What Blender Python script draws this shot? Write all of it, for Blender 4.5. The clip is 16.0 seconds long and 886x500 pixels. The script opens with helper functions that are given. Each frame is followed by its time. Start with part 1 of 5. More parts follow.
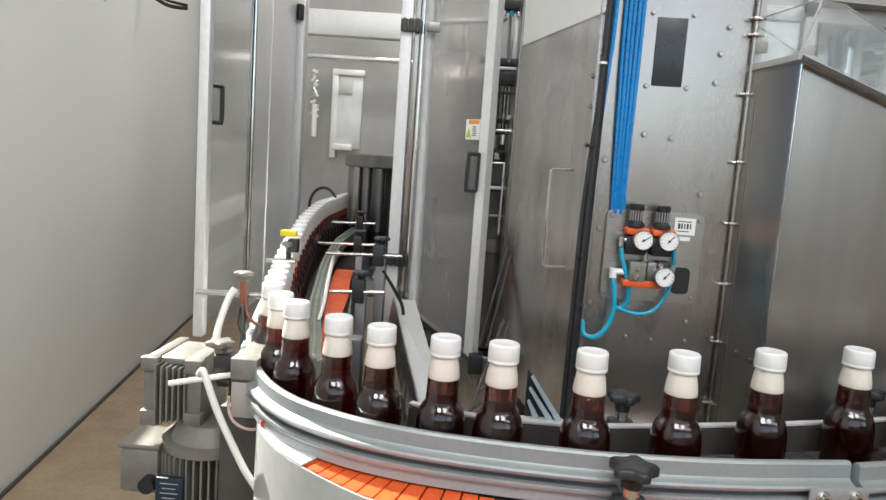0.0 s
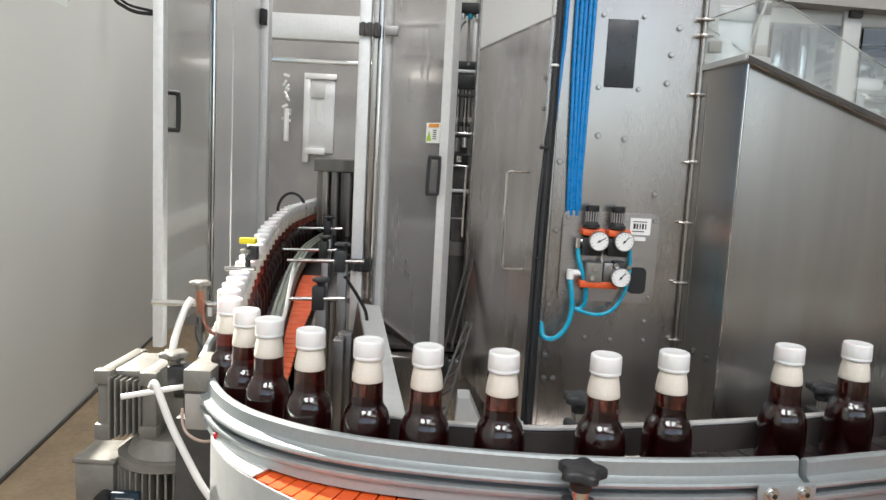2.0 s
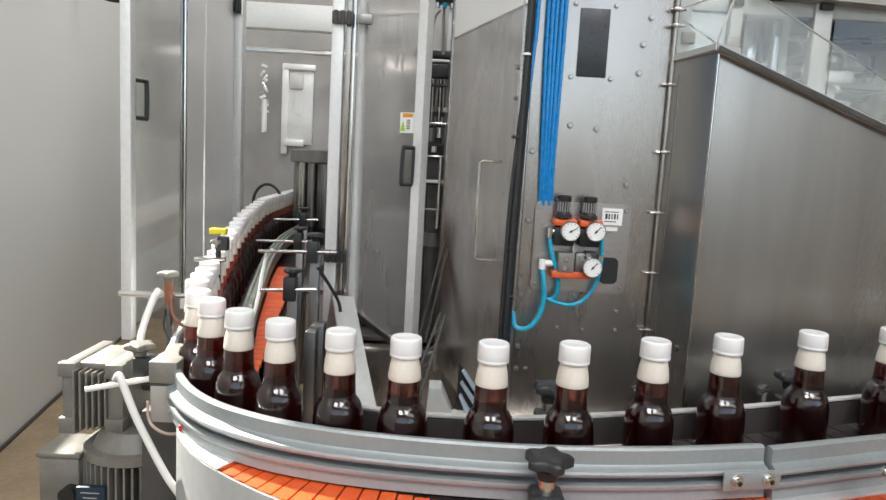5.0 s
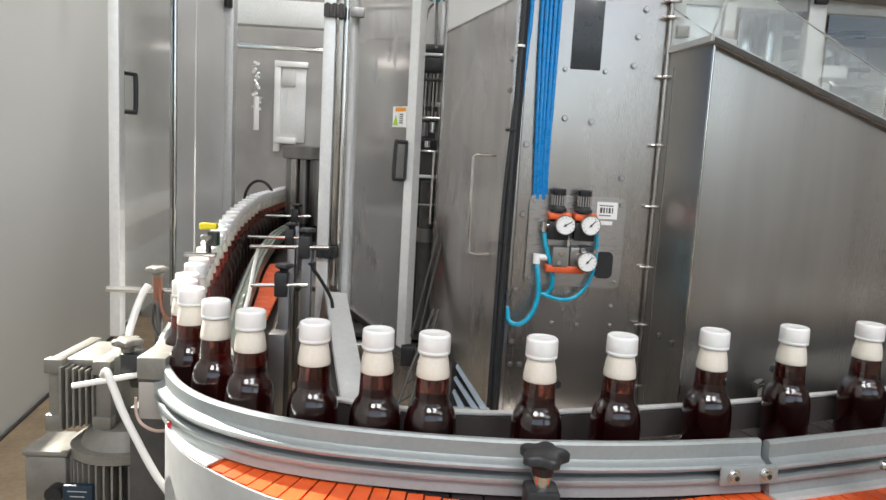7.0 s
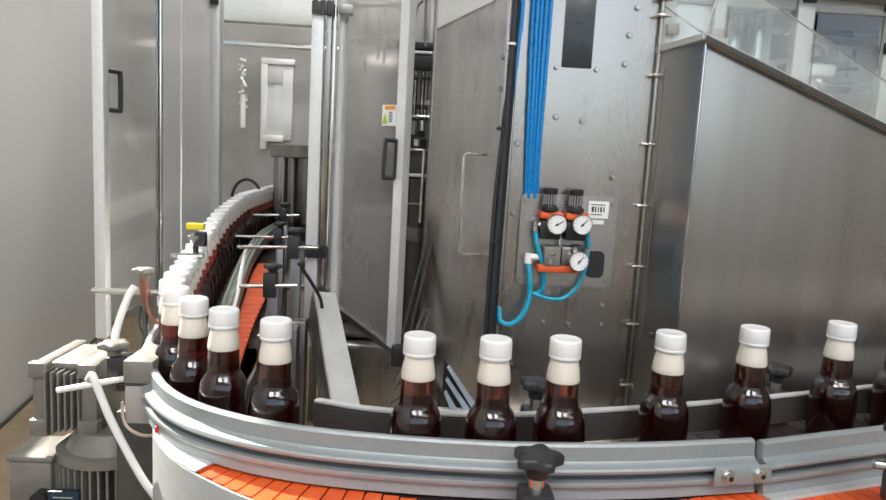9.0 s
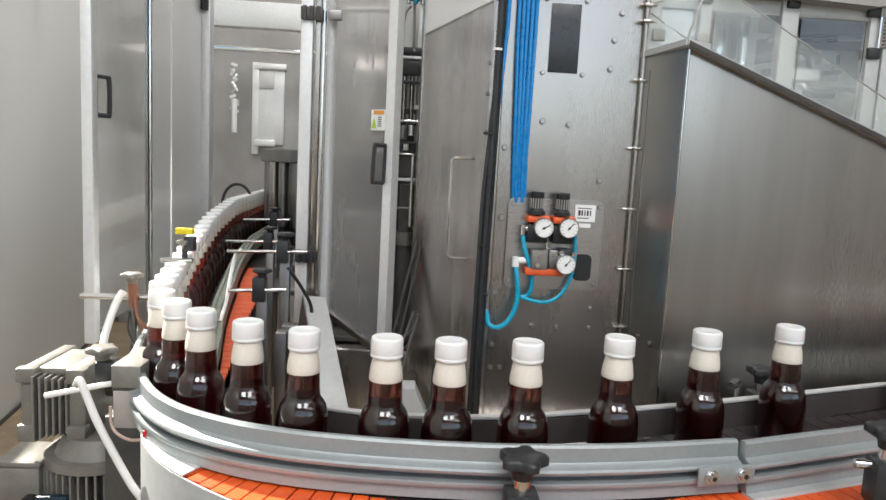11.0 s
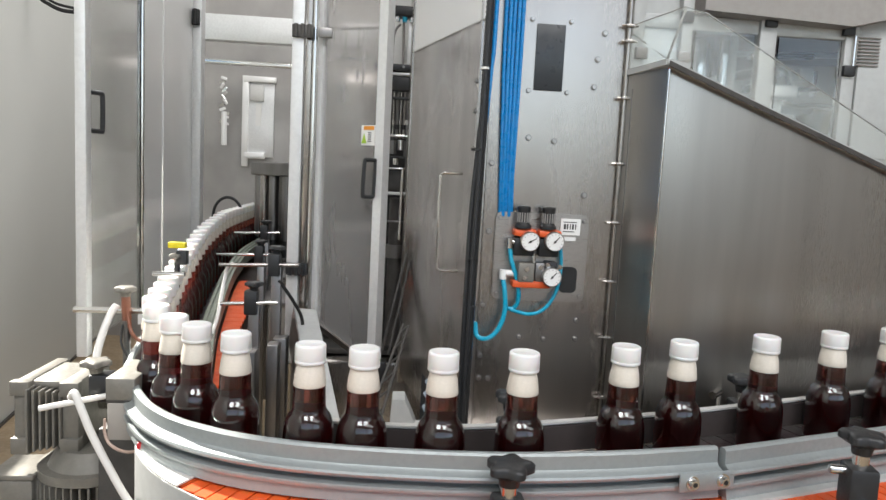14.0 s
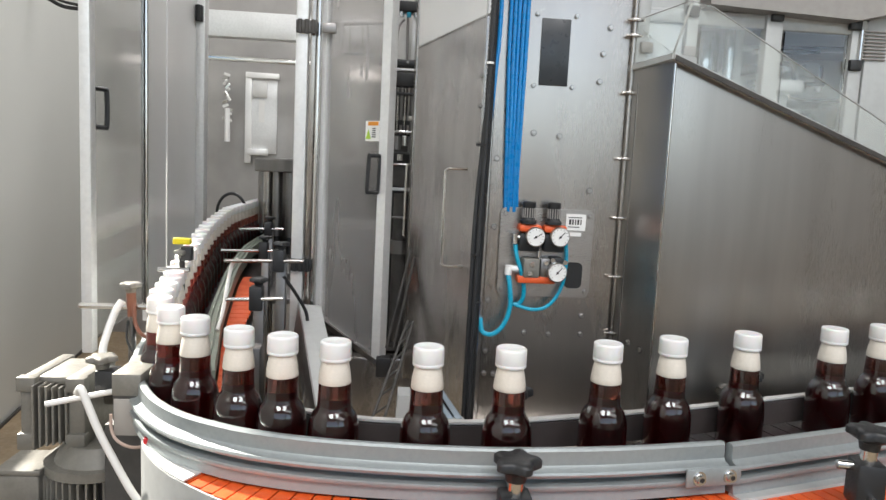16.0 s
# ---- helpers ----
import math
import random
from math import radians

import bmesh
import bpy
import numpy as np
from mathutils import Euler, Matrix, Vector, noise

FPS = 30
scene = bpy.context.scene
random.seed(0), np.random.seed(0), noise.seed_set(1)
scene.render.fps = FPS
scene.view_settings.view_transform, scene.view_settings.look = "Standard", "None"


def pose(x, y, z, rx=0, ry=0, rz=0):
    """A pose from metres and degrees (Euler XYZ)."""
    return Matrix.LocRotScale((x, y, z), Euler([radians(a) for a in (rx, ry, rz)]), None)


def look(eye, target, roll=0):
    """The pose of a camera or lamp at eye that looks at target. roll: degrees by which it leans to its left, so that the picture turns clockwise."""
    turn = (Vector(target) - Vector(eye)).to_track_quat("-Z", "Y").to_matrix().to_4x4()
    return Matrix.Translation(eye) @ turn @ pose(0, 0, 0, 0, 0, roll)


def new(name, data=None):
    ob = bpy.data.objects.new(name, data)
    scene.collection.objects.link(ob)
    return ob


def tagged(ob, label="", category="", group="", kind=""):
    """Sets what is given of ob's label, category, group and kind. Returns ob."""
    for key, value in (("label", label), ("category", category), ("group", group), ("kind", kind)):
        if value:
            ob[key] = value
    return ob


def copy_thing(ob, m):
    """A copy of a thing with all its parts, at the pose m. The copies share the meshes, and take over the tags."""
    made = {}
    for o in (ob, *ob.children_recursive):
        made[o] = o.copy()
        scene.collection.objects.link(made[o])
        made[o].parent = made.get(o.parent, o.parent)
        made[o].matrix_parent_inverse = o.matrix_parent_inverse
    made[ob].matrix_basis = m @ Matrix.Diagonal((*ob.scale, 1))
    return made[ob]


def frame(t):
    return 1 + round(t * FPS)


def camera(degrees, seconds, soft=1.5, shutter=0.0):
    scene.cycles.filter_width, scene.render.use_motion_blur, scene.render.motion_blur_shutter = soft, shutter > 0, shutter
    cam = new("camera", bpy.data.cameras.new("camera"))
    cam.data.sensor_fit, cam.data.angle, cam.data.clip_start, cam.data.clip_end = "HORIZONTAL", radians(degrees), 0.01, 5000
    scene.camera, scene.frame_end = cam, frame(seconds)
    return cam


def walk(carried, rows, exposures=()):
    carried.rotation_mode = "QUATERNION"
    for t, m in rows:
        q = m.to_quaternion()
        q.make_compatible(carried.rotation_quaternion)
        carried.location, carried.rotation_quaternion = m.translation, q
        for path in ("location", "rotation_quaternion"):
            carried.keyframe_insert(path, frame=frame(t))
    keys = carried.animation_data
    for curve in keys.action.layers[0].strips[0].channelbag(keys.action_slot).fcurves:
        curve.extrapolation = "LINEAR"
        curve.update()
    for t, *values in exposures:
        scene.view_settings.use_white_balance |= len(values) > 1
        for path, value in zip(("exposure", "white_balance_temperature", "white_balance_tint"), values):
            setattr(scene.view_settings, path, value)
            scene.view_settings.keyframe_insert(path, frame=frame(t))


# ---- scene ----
cam = camera(67.2, 16.0)
PATH = [
    (0, (0.07, 0.141, 1.413), (0.0, 2.125, 1.171), 4.0),
    (0.5, (0.091, 0.144, 1.414), (0.016, 2.127, 1.17), 3.2),
    (1, (0.103, 0.151, 1.415), (0.065, 2.136, 1.172), 3.1),
    (1.5, (0.106, 0.147, 1.419), (0.08, 2.132, 1.179), 3.1),
    (2, (0.114, 0.147, 1.42), (0.1, 2.133, 1.187), 3.0),
    (2.5, (0.125, 0.151, 1.415), (0.121, 2.138, 1.18), 3.1),
    (3, (0.132, 0.152, 1.411), (0.139, 2.138, 1.169), 3.1),
    (3.5, (0.135, 0.152, 1.41), (0.148, 2.136, 1.161), 3.2),
    (4, (0.133, 0.152, 1.415), (0.149, 2.136, 1.165), 3.2),
    (6.5, (0.134, 0.165, 1.409), (0.209, 2.148, 1.157), 3.2),
    (7, (0.134, 0.168, 1.404), (0.195, 2.151, 1.152), 3.2),
    (7.5, (0.13, 0.172, 1.403), (0.188, 2.155, 1.147), 3.3),
    (8, (0.13, 0.177, 1.401), (0.195, 2.158, 1.14), 3.2),
    (8.5, (0.133, 0.171, 1.405), (0.222, 2.151, 1.14), 3.2),
    (9, (0.129, 0.179, 1.407), (0.226, 2.16, 1.149), 3.1),
    (11.5, (0.139, 0.17, 1.408), (0.269, 2.151, 1.17), 3.0),
    (12, (0.133, 0.173, 1.408), (0.282, 2.155, 1.182), 3.1),
    (12.5, (0.136, 0.168, 1.409), (0.298, 2.149, 1.192), 3.2),
    (13, (0.127, 0.173, 1.413), (0.287, 2.154, 1.188), 3.2),
    (13.5, (0.131, 0.16, 1.413), (0.283, 2.143, 1.196), 3.1),
    (14, (0.137, 0.144, 1.415), (0.284, 2.128, 1.205), 2.9),
    (14.5, (0.138, 0.144, 1.413), (0.277, 2.129, 1.206), 2.8),
    (15, (0.138, 0.145, 1.414), (0.281, 2.128, 1.201), 2.8),
    (15.5, (0.136, 0.145, 1.415), (0.277, 2.129, 1.199), 2.8),
    (16, (0.133, 0.146, 1.413), (0.272, 2.129, 1.192), 2.8),
]
walk(cam, [(t, look(e, a, r)) for t, e, a, r in PATH])


# ---- light ----
world = bpy.data.worlds.new("world")
scene.world = world
world.use_nodes = True
sky = world.node_tree.nodes.new("ShaderNodeTexSky")
sky.sky_type, sky.sun_disc = "NISHITA", False
sky.sun_elevation, sky.sun_rotation = radians(36), radians(307.7)
world.node_tree.links.new(sky.outputs[0], world.node_tree.nodes["Background"].inputs[0])
world.node_tree.nodes["Background"].inputs[1].default_value = 0.083

scene.view_settings.exposure = 1.41

SUN_TO = Vector((0.79, -0.61, -0.73)).normalized()
sun = new("sun", bpy.data.lights.new("sun", "SUN"))
sun.data.energy, sun.data.angle, sun.data.color = 5.0, radians(0.6), (1.0, 0.95, 0.86)
sun.matrix_world = look((0, 0, 8), tuple(Vector((0, 0, 8)) + SUN_TO))


def area_lamp(name, eye, target, sx, sy, watts, color=(1, 1, 1)):
    ob = new(name, bpy.data.lights.new(name, "AREA"))
    ob.data.shape, ob.data.size, ob.data.size_y = "RECTANGLE", sx, sy
    ob.data.energy, ob.data.color = watts, color
    ob.matrix_world = look(eye, target)
    return ob


# lamps in two unseen windows behind and unseen roof lights; eastern ones added fill
area_lamp("daylight_fill", (-0.05, -3.45, 2.62), (-0.05, 2.0, 2.0), 4.5, 1.75, 6.5, (0.97, 0.965, 0.975))
area_lamp("daylight_fill", (4.7, -3.45, 2.62), (4.0, 2.0, 2.0), 4.2, 1.75, 7, (0.97, 0.965, 0.975))
area_lamp("daylight_fill", (-0.6, -1.7, 4.46), (-0.6, -1.7, 0), 1.4, 1.8, 46, (0.975, 0.965, 0.97))
area_lamp("daylight_fill", (1.5, -1.7, 4.46), (1.5, -1.7, 0), 1.3, 1.8, 36, (0.975, 0.965, 0.97))
area_lamp("daylight_fill", (4.4, -2.3, 4.46), (4.4, -2.3, 0), 4.0, 1.8, 26, (0.975, 0.965, 0.97))
area_lamp("daylight_fill", (1.1, 4.2, 4.46), (1.1, 4.2, 0), 4.6, 2.4, 72, (0.975, 0.965, 0.97))


# ---- materials ----
class Mat:
    def __init__(self, name):
        self.m = bpy.data.materials.new(name)
        self.m.use_nodes = True
        self.t = self.m.node_tree
        self.b = self.t.nodes["Principled BSDF"]

    def n(self, kind, **kw):
        node = self.t.nodes.new(kind)
        for k, v in kw.items():
            node.inputs[k].default_value = v
        return node

    def coords(self, scale=(1, 1, 1)):
        c, m = self.n("ShaderNodeTexCoord"), self.n("ShaderNodeMapping")
        m.inputs["Scale"].default_value = scale
        self.t.links.new(c.outputs["Object"], m.inputs[0])
        return m.outputs[0]

    def noise(self, scale, detail=4, stretch=(1, 1, 1), rough=0.55):
        k = self.n("ShaderNodeTexNoise", Scale=scale, Detail=detail, Roughness=rough)
        self.t.links.new(self.coords(stretch), k.inputs["Vector"])
        return k.outputs["Fac"]

    def ramp(self, fac, lo, hi, a, b):
        r = self.n("ShaderNodeMapRange")
        for i, v in enumerate((lo, hi, a, b)):
            r.inputs[i + 1].default_value = v
        self.t.links.new(fac, r.inputs[0])
        return r.outputs[0]

    def mix(self, fac, a, b):
        r = self.t.nodes.new("ShaderNodeMix")
        r.data_type = "RGBA"
        for i, v in ((6, a), (7, b)):
            if isinstance(v, tuple):
                r.inputs[i].default_value = (*v, 1)
            else:
                self.t.links.new(v, r.inputs[i])
        self.t.links.new(fac, r.inputs[0])
        return r.outputs[2]

    def put(self, name, sock):
        if hasattr(sock, "is_linked"):
            self.t.links.new(sock, self.b.inputs[name])
        else:
            self.b.inputs[name].default_value = (*sock, 1) if isinstance(sock, tuple) and len(self.b.inputs[name].default_value) == 4 else sock
        return self

    def bump(self, fac, strength, dist=0.001):
        k = self.n("ShaderNodeBump", Strength=strength, Distance=dist)
        self.t.links.new(fac, k.inputs["Height"])
        self.t.links.new(k.outputs[0], self.b.inputs["Normal"])
        return self


def worn(name, a, b, metal=0.0, rough=(0.4, 0.6), big=3.0, fine=60.0, bump=0.1, stretch=(1, 1, 1), clear=0.0, dirt=0.35):
    """A surface with two scales of change between two near colours."""
    m = Mat(name)
    k1, k2 = m.noise(big, 5), m.noise(fine, 3, stretch)
    mid = m.mix(m.ramp(k1, 0.3, 0.7, 0, 1), a, b)
    m.put("Base Color", m.mix(m.ramp(k2, 0.35, 0.75, 0, dirt), mid, tuple(c * 0.75 for c in a)))
    m.put("Metallic", metal).put("Roughness", m.ramp(k2, 0.3, 0.7, *rough)).put("Coat Weight", clear)
    if bump:
        m.bump(k2, bump)
    return m.m


def brushed(name, a, b, rough=(0.22, 0.34), grain=(60, 60, 1.0), fine=42, bump=0.008):
    """Brushed stainless steel: long faint grain, cloudy smears."""
    m = Mat(name)
    k1, k2, k3 = m.noise(2.2, 4), m.noise(fine, 3, grain), m.noise(1.1, 3)
    mid = m.mix(m.ramp(k1, 0.3, 0.7, 0, 1), a, b)
    # soft upright bands: uneven tone and reflections put into the base colour
    bands = m.mix(m.ramp(m.noise(2.4, 4, (3.2, 3.2, 0.28), 0.6), 0.38, 0.72, 0, 0.75), mid, tuple(c * 0.78 for c in b))
    m.put("Base Color", m.mix(m.ramp(k2, 0.3, 0.8, 0, 0.05), bands, tuple(c * 0.90 for c in a)))
    r = m.n("ShaderNodeMath", )
    r.operation = "ADD"
    m.t.links.new(m.ramp(k2, 0.3, 0.7, rough[0], rough[1]), r.inputs[0])
    smear = m.mix(m.ramp(k3, 0.3, 0.7, 0, 1), m.ramp(k3, 0.35, 0.65, -0.03, 0.04), m.ramp(m.noise(6, 4, (1, 1, 0.35), 0.55), 0.35, 0.68, -0.04, 0.05))
    m.t.links.new(smear, r.inputs[1])
    m.put("Roughness", r.outputs[0]).put("Metallic", 1.0)
    m.bump(k2, bump, 0.0006)
    return m.m


def plain(name, c, rough=0.5, metal=0.0, **kw):
    m = Mat(name).put("Base Color", c).put("Metallic", metal)
    k = m.noise(90, 3)
    m.put("Roughness", m.ramp(k, 0.3, 0.7, rough - 0.06, rough + 0.08))
    for key, v in kw.items():
        m.put(key.replace("_", " "), v)
    return m.m


STEEL = brushed("brushed_steel", (0.53, 0.498, 0.466), (0.43, 0.404, 0.377), (0.25, 0.28))
STEEL_M = brushed("soft_brushed_steel", (0.645, 0.632, 0.607), (0.57, 0.56, 0.54), (0.28, 0.32), fine=60)
STEEL_H = brushed("brushed_steel_across", (0.58, 0.56, 0.54), (0.48, 0.46, 0.44), (0.24, 0.36), (1.2, 60, 60))
FROST = Mat("hazy_acrylic").put("Base Color", (0.96, 0.97, 0.96)).put("Roughness", 0.10).put("Transmission Weight", 0.96).put("IOR", 1.3).m
HAZE = Mat("smeared_clear_door").put("Base Color", (0.60, 0.59, 0.58)).put("Transmission Weight", 0.86).put("IOR", 1.35)
HAZE.put("Roughness", HAZE.ramp(HAZE.noise(9, 4, (1, 1, 0.12)), 0.35, 0.65, 0.10, 0.34))
HAZE = HAZE.m
STEEL_L = brushed("bright_brushed_steel", (0.70, 0.668, 0.647), (0.58, 0.553, 0.536), (0.255, 0.28))
# near-white base puts the skylight mirrored in polished steel into the colour
PALE = worn("polished_steel_sheen", (0.88, 0.88, 0.87), (0.82, 0.82, 0.81), 0.3, (0.28, 0.36), 1.2, 5, 0.0, dirt=0.08)
DARKCHAIN = worn("dark_chain_plastic", (0.040, 0.026, 0.028), (0.026, 0.018, 0.020), 0.0, (0.35, 0.5), 12, 150, 0.05)
COVER = worn("pale_steel_cover", (0.74, 0.74, 0.72), (0.64, 0.64, 0.62), 0.3, (0.45, 0.6), 6, 90, 0.05)
BEIGE = worn("beige_wall", (0.37, 0.345, 0.315), (0.33, 0.31, 0.28), 0.0, (0.5, 0.65), 1.0, 12, 0.0)
# dark iron; also used to paint shade under edges and between fins
IRON_AND_SHADE = worn("dark_iron_and_shade", (0.10, 0.095, 0.09), (0.06, 0.058, 0.055), 0.4, (0.45, 0.6), 20, 120, 0.1)
STEEL_D = brushed("dull_steel", (0.34, 0.33, 0.32), (0.25, 0.24, 0.235), (0.3, 0.45))
CHROME = plain("polished_steel", (0.72, 0.71, 0.69), 0.16, 1.0)
ALU = worn("anodised_aluminium", (0.37, 0.405, 0.41), (0.32, 0.35, 0.355), 0.45, (0.40, 0.52), 5, 120, 0.03)
GUARD_ALU = worn("grey_aluminium", (0.53, 0.545, 0.54), (0.46, 0.475, 0.47), 0.2, (0.42, 0.55), 4, 60, 0.03)
ALU_FRAME = worn("matt_aluminium", (0.86, 0.87, 0.87), (0.78, 0.79, 0.79), 0.45, (0.38, 0.5), 4, 90, 0.03)
CAST = worn("cast_aluminium", (0.28, 0.268, 0.238), (0.17, 0.163, 0.144), 0.4, (0.42, 0.62), 14, 160, 0.25)
_m = Mat("painted_wall_panel")
_m.put("Base Color", _m.mix(_m.ramp(_m.noise(0.6, 1), 0.3, 0.7, 0, 1), (0.66, 0.67, 0.635), (0.60, 0.61, 0.575)))
_m.put("Roughness", _m.ramp(_m.noise(1.3, 2), 0.3, 0.7, 0.28, 0.40))
_m.bump(_m.noise(1.6, 2), 0.4, 0.02)
WALL = _m.m
LINING = worn("dull_lining_steel", (0.46, 0.445, 0.43), (0.30, 0.29, 0.28), 0.5, (0.3, 0.5), 1.6, 7, 0.02, (1, 1, 0.2))
CEIL = worn("white_ceiling", (0.56, 0.56, 0.545), (0.50, 0.50, 0.49), 0.0, (0.5, 0.7), 1.0, 30, 0.05)
FLOOR = worn("floor_coating", (0.35, 0.262, 0.165), (0.22, 0.165, 0.105), 0.0, (0.35, 0.6), 5.0, 40, 0.08)
WHITE = plain("white_cap_plastic", (0.80, 0.80, 0.795), 0.38, Subsurface_Weight=0.08)
CREAM = worn("cream_shrink_band", (0.76, 0.71, 0.63), (0.72, 0.665, 0.58), 0.0, (0.35, 0.5), 40, 300, 0.08)
BLACK = worn("black_plastic", (0.025, 0.026, 0.028), (0.016, 0.017, 0.018), 0.0, (0.35, 0.5), 20, 300, 0.1)
# black rubber; also the shade put into gaps, openings and the machine's inside
RUBBER_AND_SHADE = plain("black_rubber_and_shade", (0.014, 0.014, 0.014), 0.6)
DARK = worn("dark_guide_plastic", (0.072, 0.060, 0.058), (0.050, 0.042, 0.041), 0.0, (0.3, 0.45), 8, 120, 0.05)
GREEN = worn("green_grey_guide", (0.24, 0.27, 0.22), (0.18, 0.20, 0.17), 0.0, (0.4, 0.55), 12, 120, 0.05)
BLUE = plain("blue_hose", (0.003, 0.215, 0.56), 0.28, Coat_Weight=0.3)
CYAN = plain("light_blue_hose", (0.01, 0.36, 0.55), 0.28, Coat_Weight=0.3)
ORANGE = worn("orange_plastic", (0.78, 0.13, 0.03), (0.70, 0.10, 0.025), 0.0, (0.35, 0.5), 30, 200, 0.05)
YELLOW = plain("yellow_plastic", (0.75, 0.62, 0.02), 0.45)
PAPER = plain("white_paper", (0.82, 0.82, 0.80), 0.6)
INK = plain("dark_print", (0.03, 0.03, 0.03), 0.6)
AMBER_INK = plain("orange_print", (0.75, 0.30, 0.04), 0.6)
BLUE_LABEL = plain("blue_label", (0.008, 0.022, 0.038), 0.45)
HOSE_W = plain("white_hose", (0.80, 0.79, 0.76), 0.4)
SOFFIT = worn("grey_painted_steel", (0.36, 0.34, 0.32), (0.30, 0.285, 0.27), 0.3, (0.4, 0.55), 3, 60, 0.05)

_m = Mat("orange_chain")
_k = _m.noise(25, 4)
_m.put("Base Color", _m.mix(_m.ramp(_k, 0.3, 0.7, 0, 1), (0.80, 0.13, 0.025), (0.68, 0.09, 0.018)))
_m.put("Roughness", _m.ramp(_k, 0.3, 0.7, 0.35, 0.5)).put("Subsurface Weight", 0.2)
_m.put("Subsurface Radius", (0.02, 0.005, 0.002))
CHAIN = _m.m
SMOKE = worn("smoked_pane", (0.036, 0.043, 0.050), (0.026, 0.031, 0.037), 0.0, (0.25, 0.4), 12, 80, 0.0)

def lets_light_through(m, share, colour):
    """Adds a share of diffuse light that passes through the surface."""
    t, tr, mx = m.t, m.n("ShaderNodeBsdfTranslucent", Color=(*colour, 1)), m.n("ShaderNodeMixShader", Fac=share)
    t.links.new(m.b.outputs[0], mx.inputs[1])
    t.links.new(tr.outputs[0], mx.inputs[2])
    t.links.new(mx.outputs[0], t.nodes["Material Output"].inputs[0])
    return m.m


_m = Mat("amber_bottle")
_m.put("Base Color", (0.25, 0.066, 0.046)).put("Roughness", 0.04).put("Transmission Weight", 1.0).put("IOR", 1.5)
_m.put("Coat Weight", 0.7).put("Coat IOR", 1.6).put("Coat Roughness", 0.09)
AMBER = lets_light_through(_m, 0.07, (0.66, 0.08, 0.055))
_m = Mat("dark_syrup")
_m.put("Base Color", (0.045, 0.030, 0.060)).put("Roughness", 0.3).put("Specular IOR Level", 0.0)
SYRUP = lets_light_through(_m, 0.35, (0.75, 0.16, 0.15))
_m = Mat("scuffed_acrylic")
_m.put("Base Color", (0.88, 0.91, 0.89)).put("Roughness", 0.06).put("IOR", 1.25)
_m.put("Transmission Weight", _m.ramp(_m.noise(5, 4), 0.3, 0.7, 0.86, 0.95))
VEIL = _m.m
_m = Mat("clear_guard")
_m.put("Base Color", (0.93, 0.95, 0.95)).put("Roughness", 0.03).put("Transmission Weight", 1.0).put("IOR", 1.45)
CLEAR = _m.m


# ---- mesh helpers ----
def mesh_object(name, bm, mat, parent=None, label="", smooth=None):
    bmesh.ops.recalc_face_normals(bm, faces=bm.faces)
    me = bpy.data.meshes.new(name)
    if smooth:
        for f in bm.faces:
            f.smooth = True
    bm.to_mesh(me)
    bm.free()
    if smooth:
        me.set_sharp_from_angle(angle=radians(smooth))
    me.materials.append(mat)
    ob = new(name, me)
    if parent:
        ob.parent = parent
    if label:
        ob["label"] = label
    return ob


def part(name, bm, mat, parent, label="", smooth=35):
    return mesh_object(name, bm, mat, parent, label, smooth)


def thing(name, label, category, group="", kind="", at=(0, 0, 0)):
    ob = new(name)
    ob.location = at
    ob.empty_display_size = 0.05
    return tagged(ob, label, category, group, kind)


def box(bm, c, s, m=None, bevel=0.0, seg=2):
    """A block of size s about c, in the space m."""
    r = bmesh.ops.create_cube(bm, size=1.0, matrix=Matrix.Translation(c) @ Matrix.Diagonal((*s, 1)))
    vs = r["verts"]
    if bevel:
        es = list({e for v in vs for e in v.link_edges})
        out = bmesh.ops.bevel(bm, geom=es, offset=bevel, segments=seg, profile=0.5, affect="EDGES")
        vs = list({v for f in out["faces"] for v in f.verts} | {v for v in vs if v.is_valid})
    if m is not None:
        bmesh.ops.transform(bm, matrix=m, verts=[v for v in vs if v.is_valid])
    return bm


def B(c, s, m=None, bevel=0.0, seg=2):
    return box(bmesh.new(), c, s, m, bevel, seg)


def rod(bm, p, q, r, seg=16, r2=None):
    p, q = Vector(p), Vector(q)
    d = q - p
    m = Matrix.Translation((p + q) / 2) @ d.to_track_quat("Z", "Y").to_matrix().to_4x4()
    bmesh.ops.create_cone(bm, cap_ends=True, segments=seg, radius1=r, radius2=r if r2 is None else r2, depth=d.length, matrix=m)
    return bm


def R(p, q, r, seg=16, r2=None):
    return rod(bmesh.new(), p, q, r, seg, r2)


def curve_points(pts, n=8):
    pts = [Vector(p) for p in pts]
    q = [2 * pts[0] - pts[1], *pts, 2 * pts[-1] - pts[-2]]
    out = []
    for i in range(1, len(q) - 2):
        a, b, c, d = q[i - 1:i + 3]
        for k in range(n):
            u = k / n
            out.append(0.5 * (2 * b + (c - a) * u + (2 * a - 5 * b + 4 * c - d) * u * u + (3 * b - a - 3 * c + d) * u ** 3))
    out.append(pts[-1])
    return out


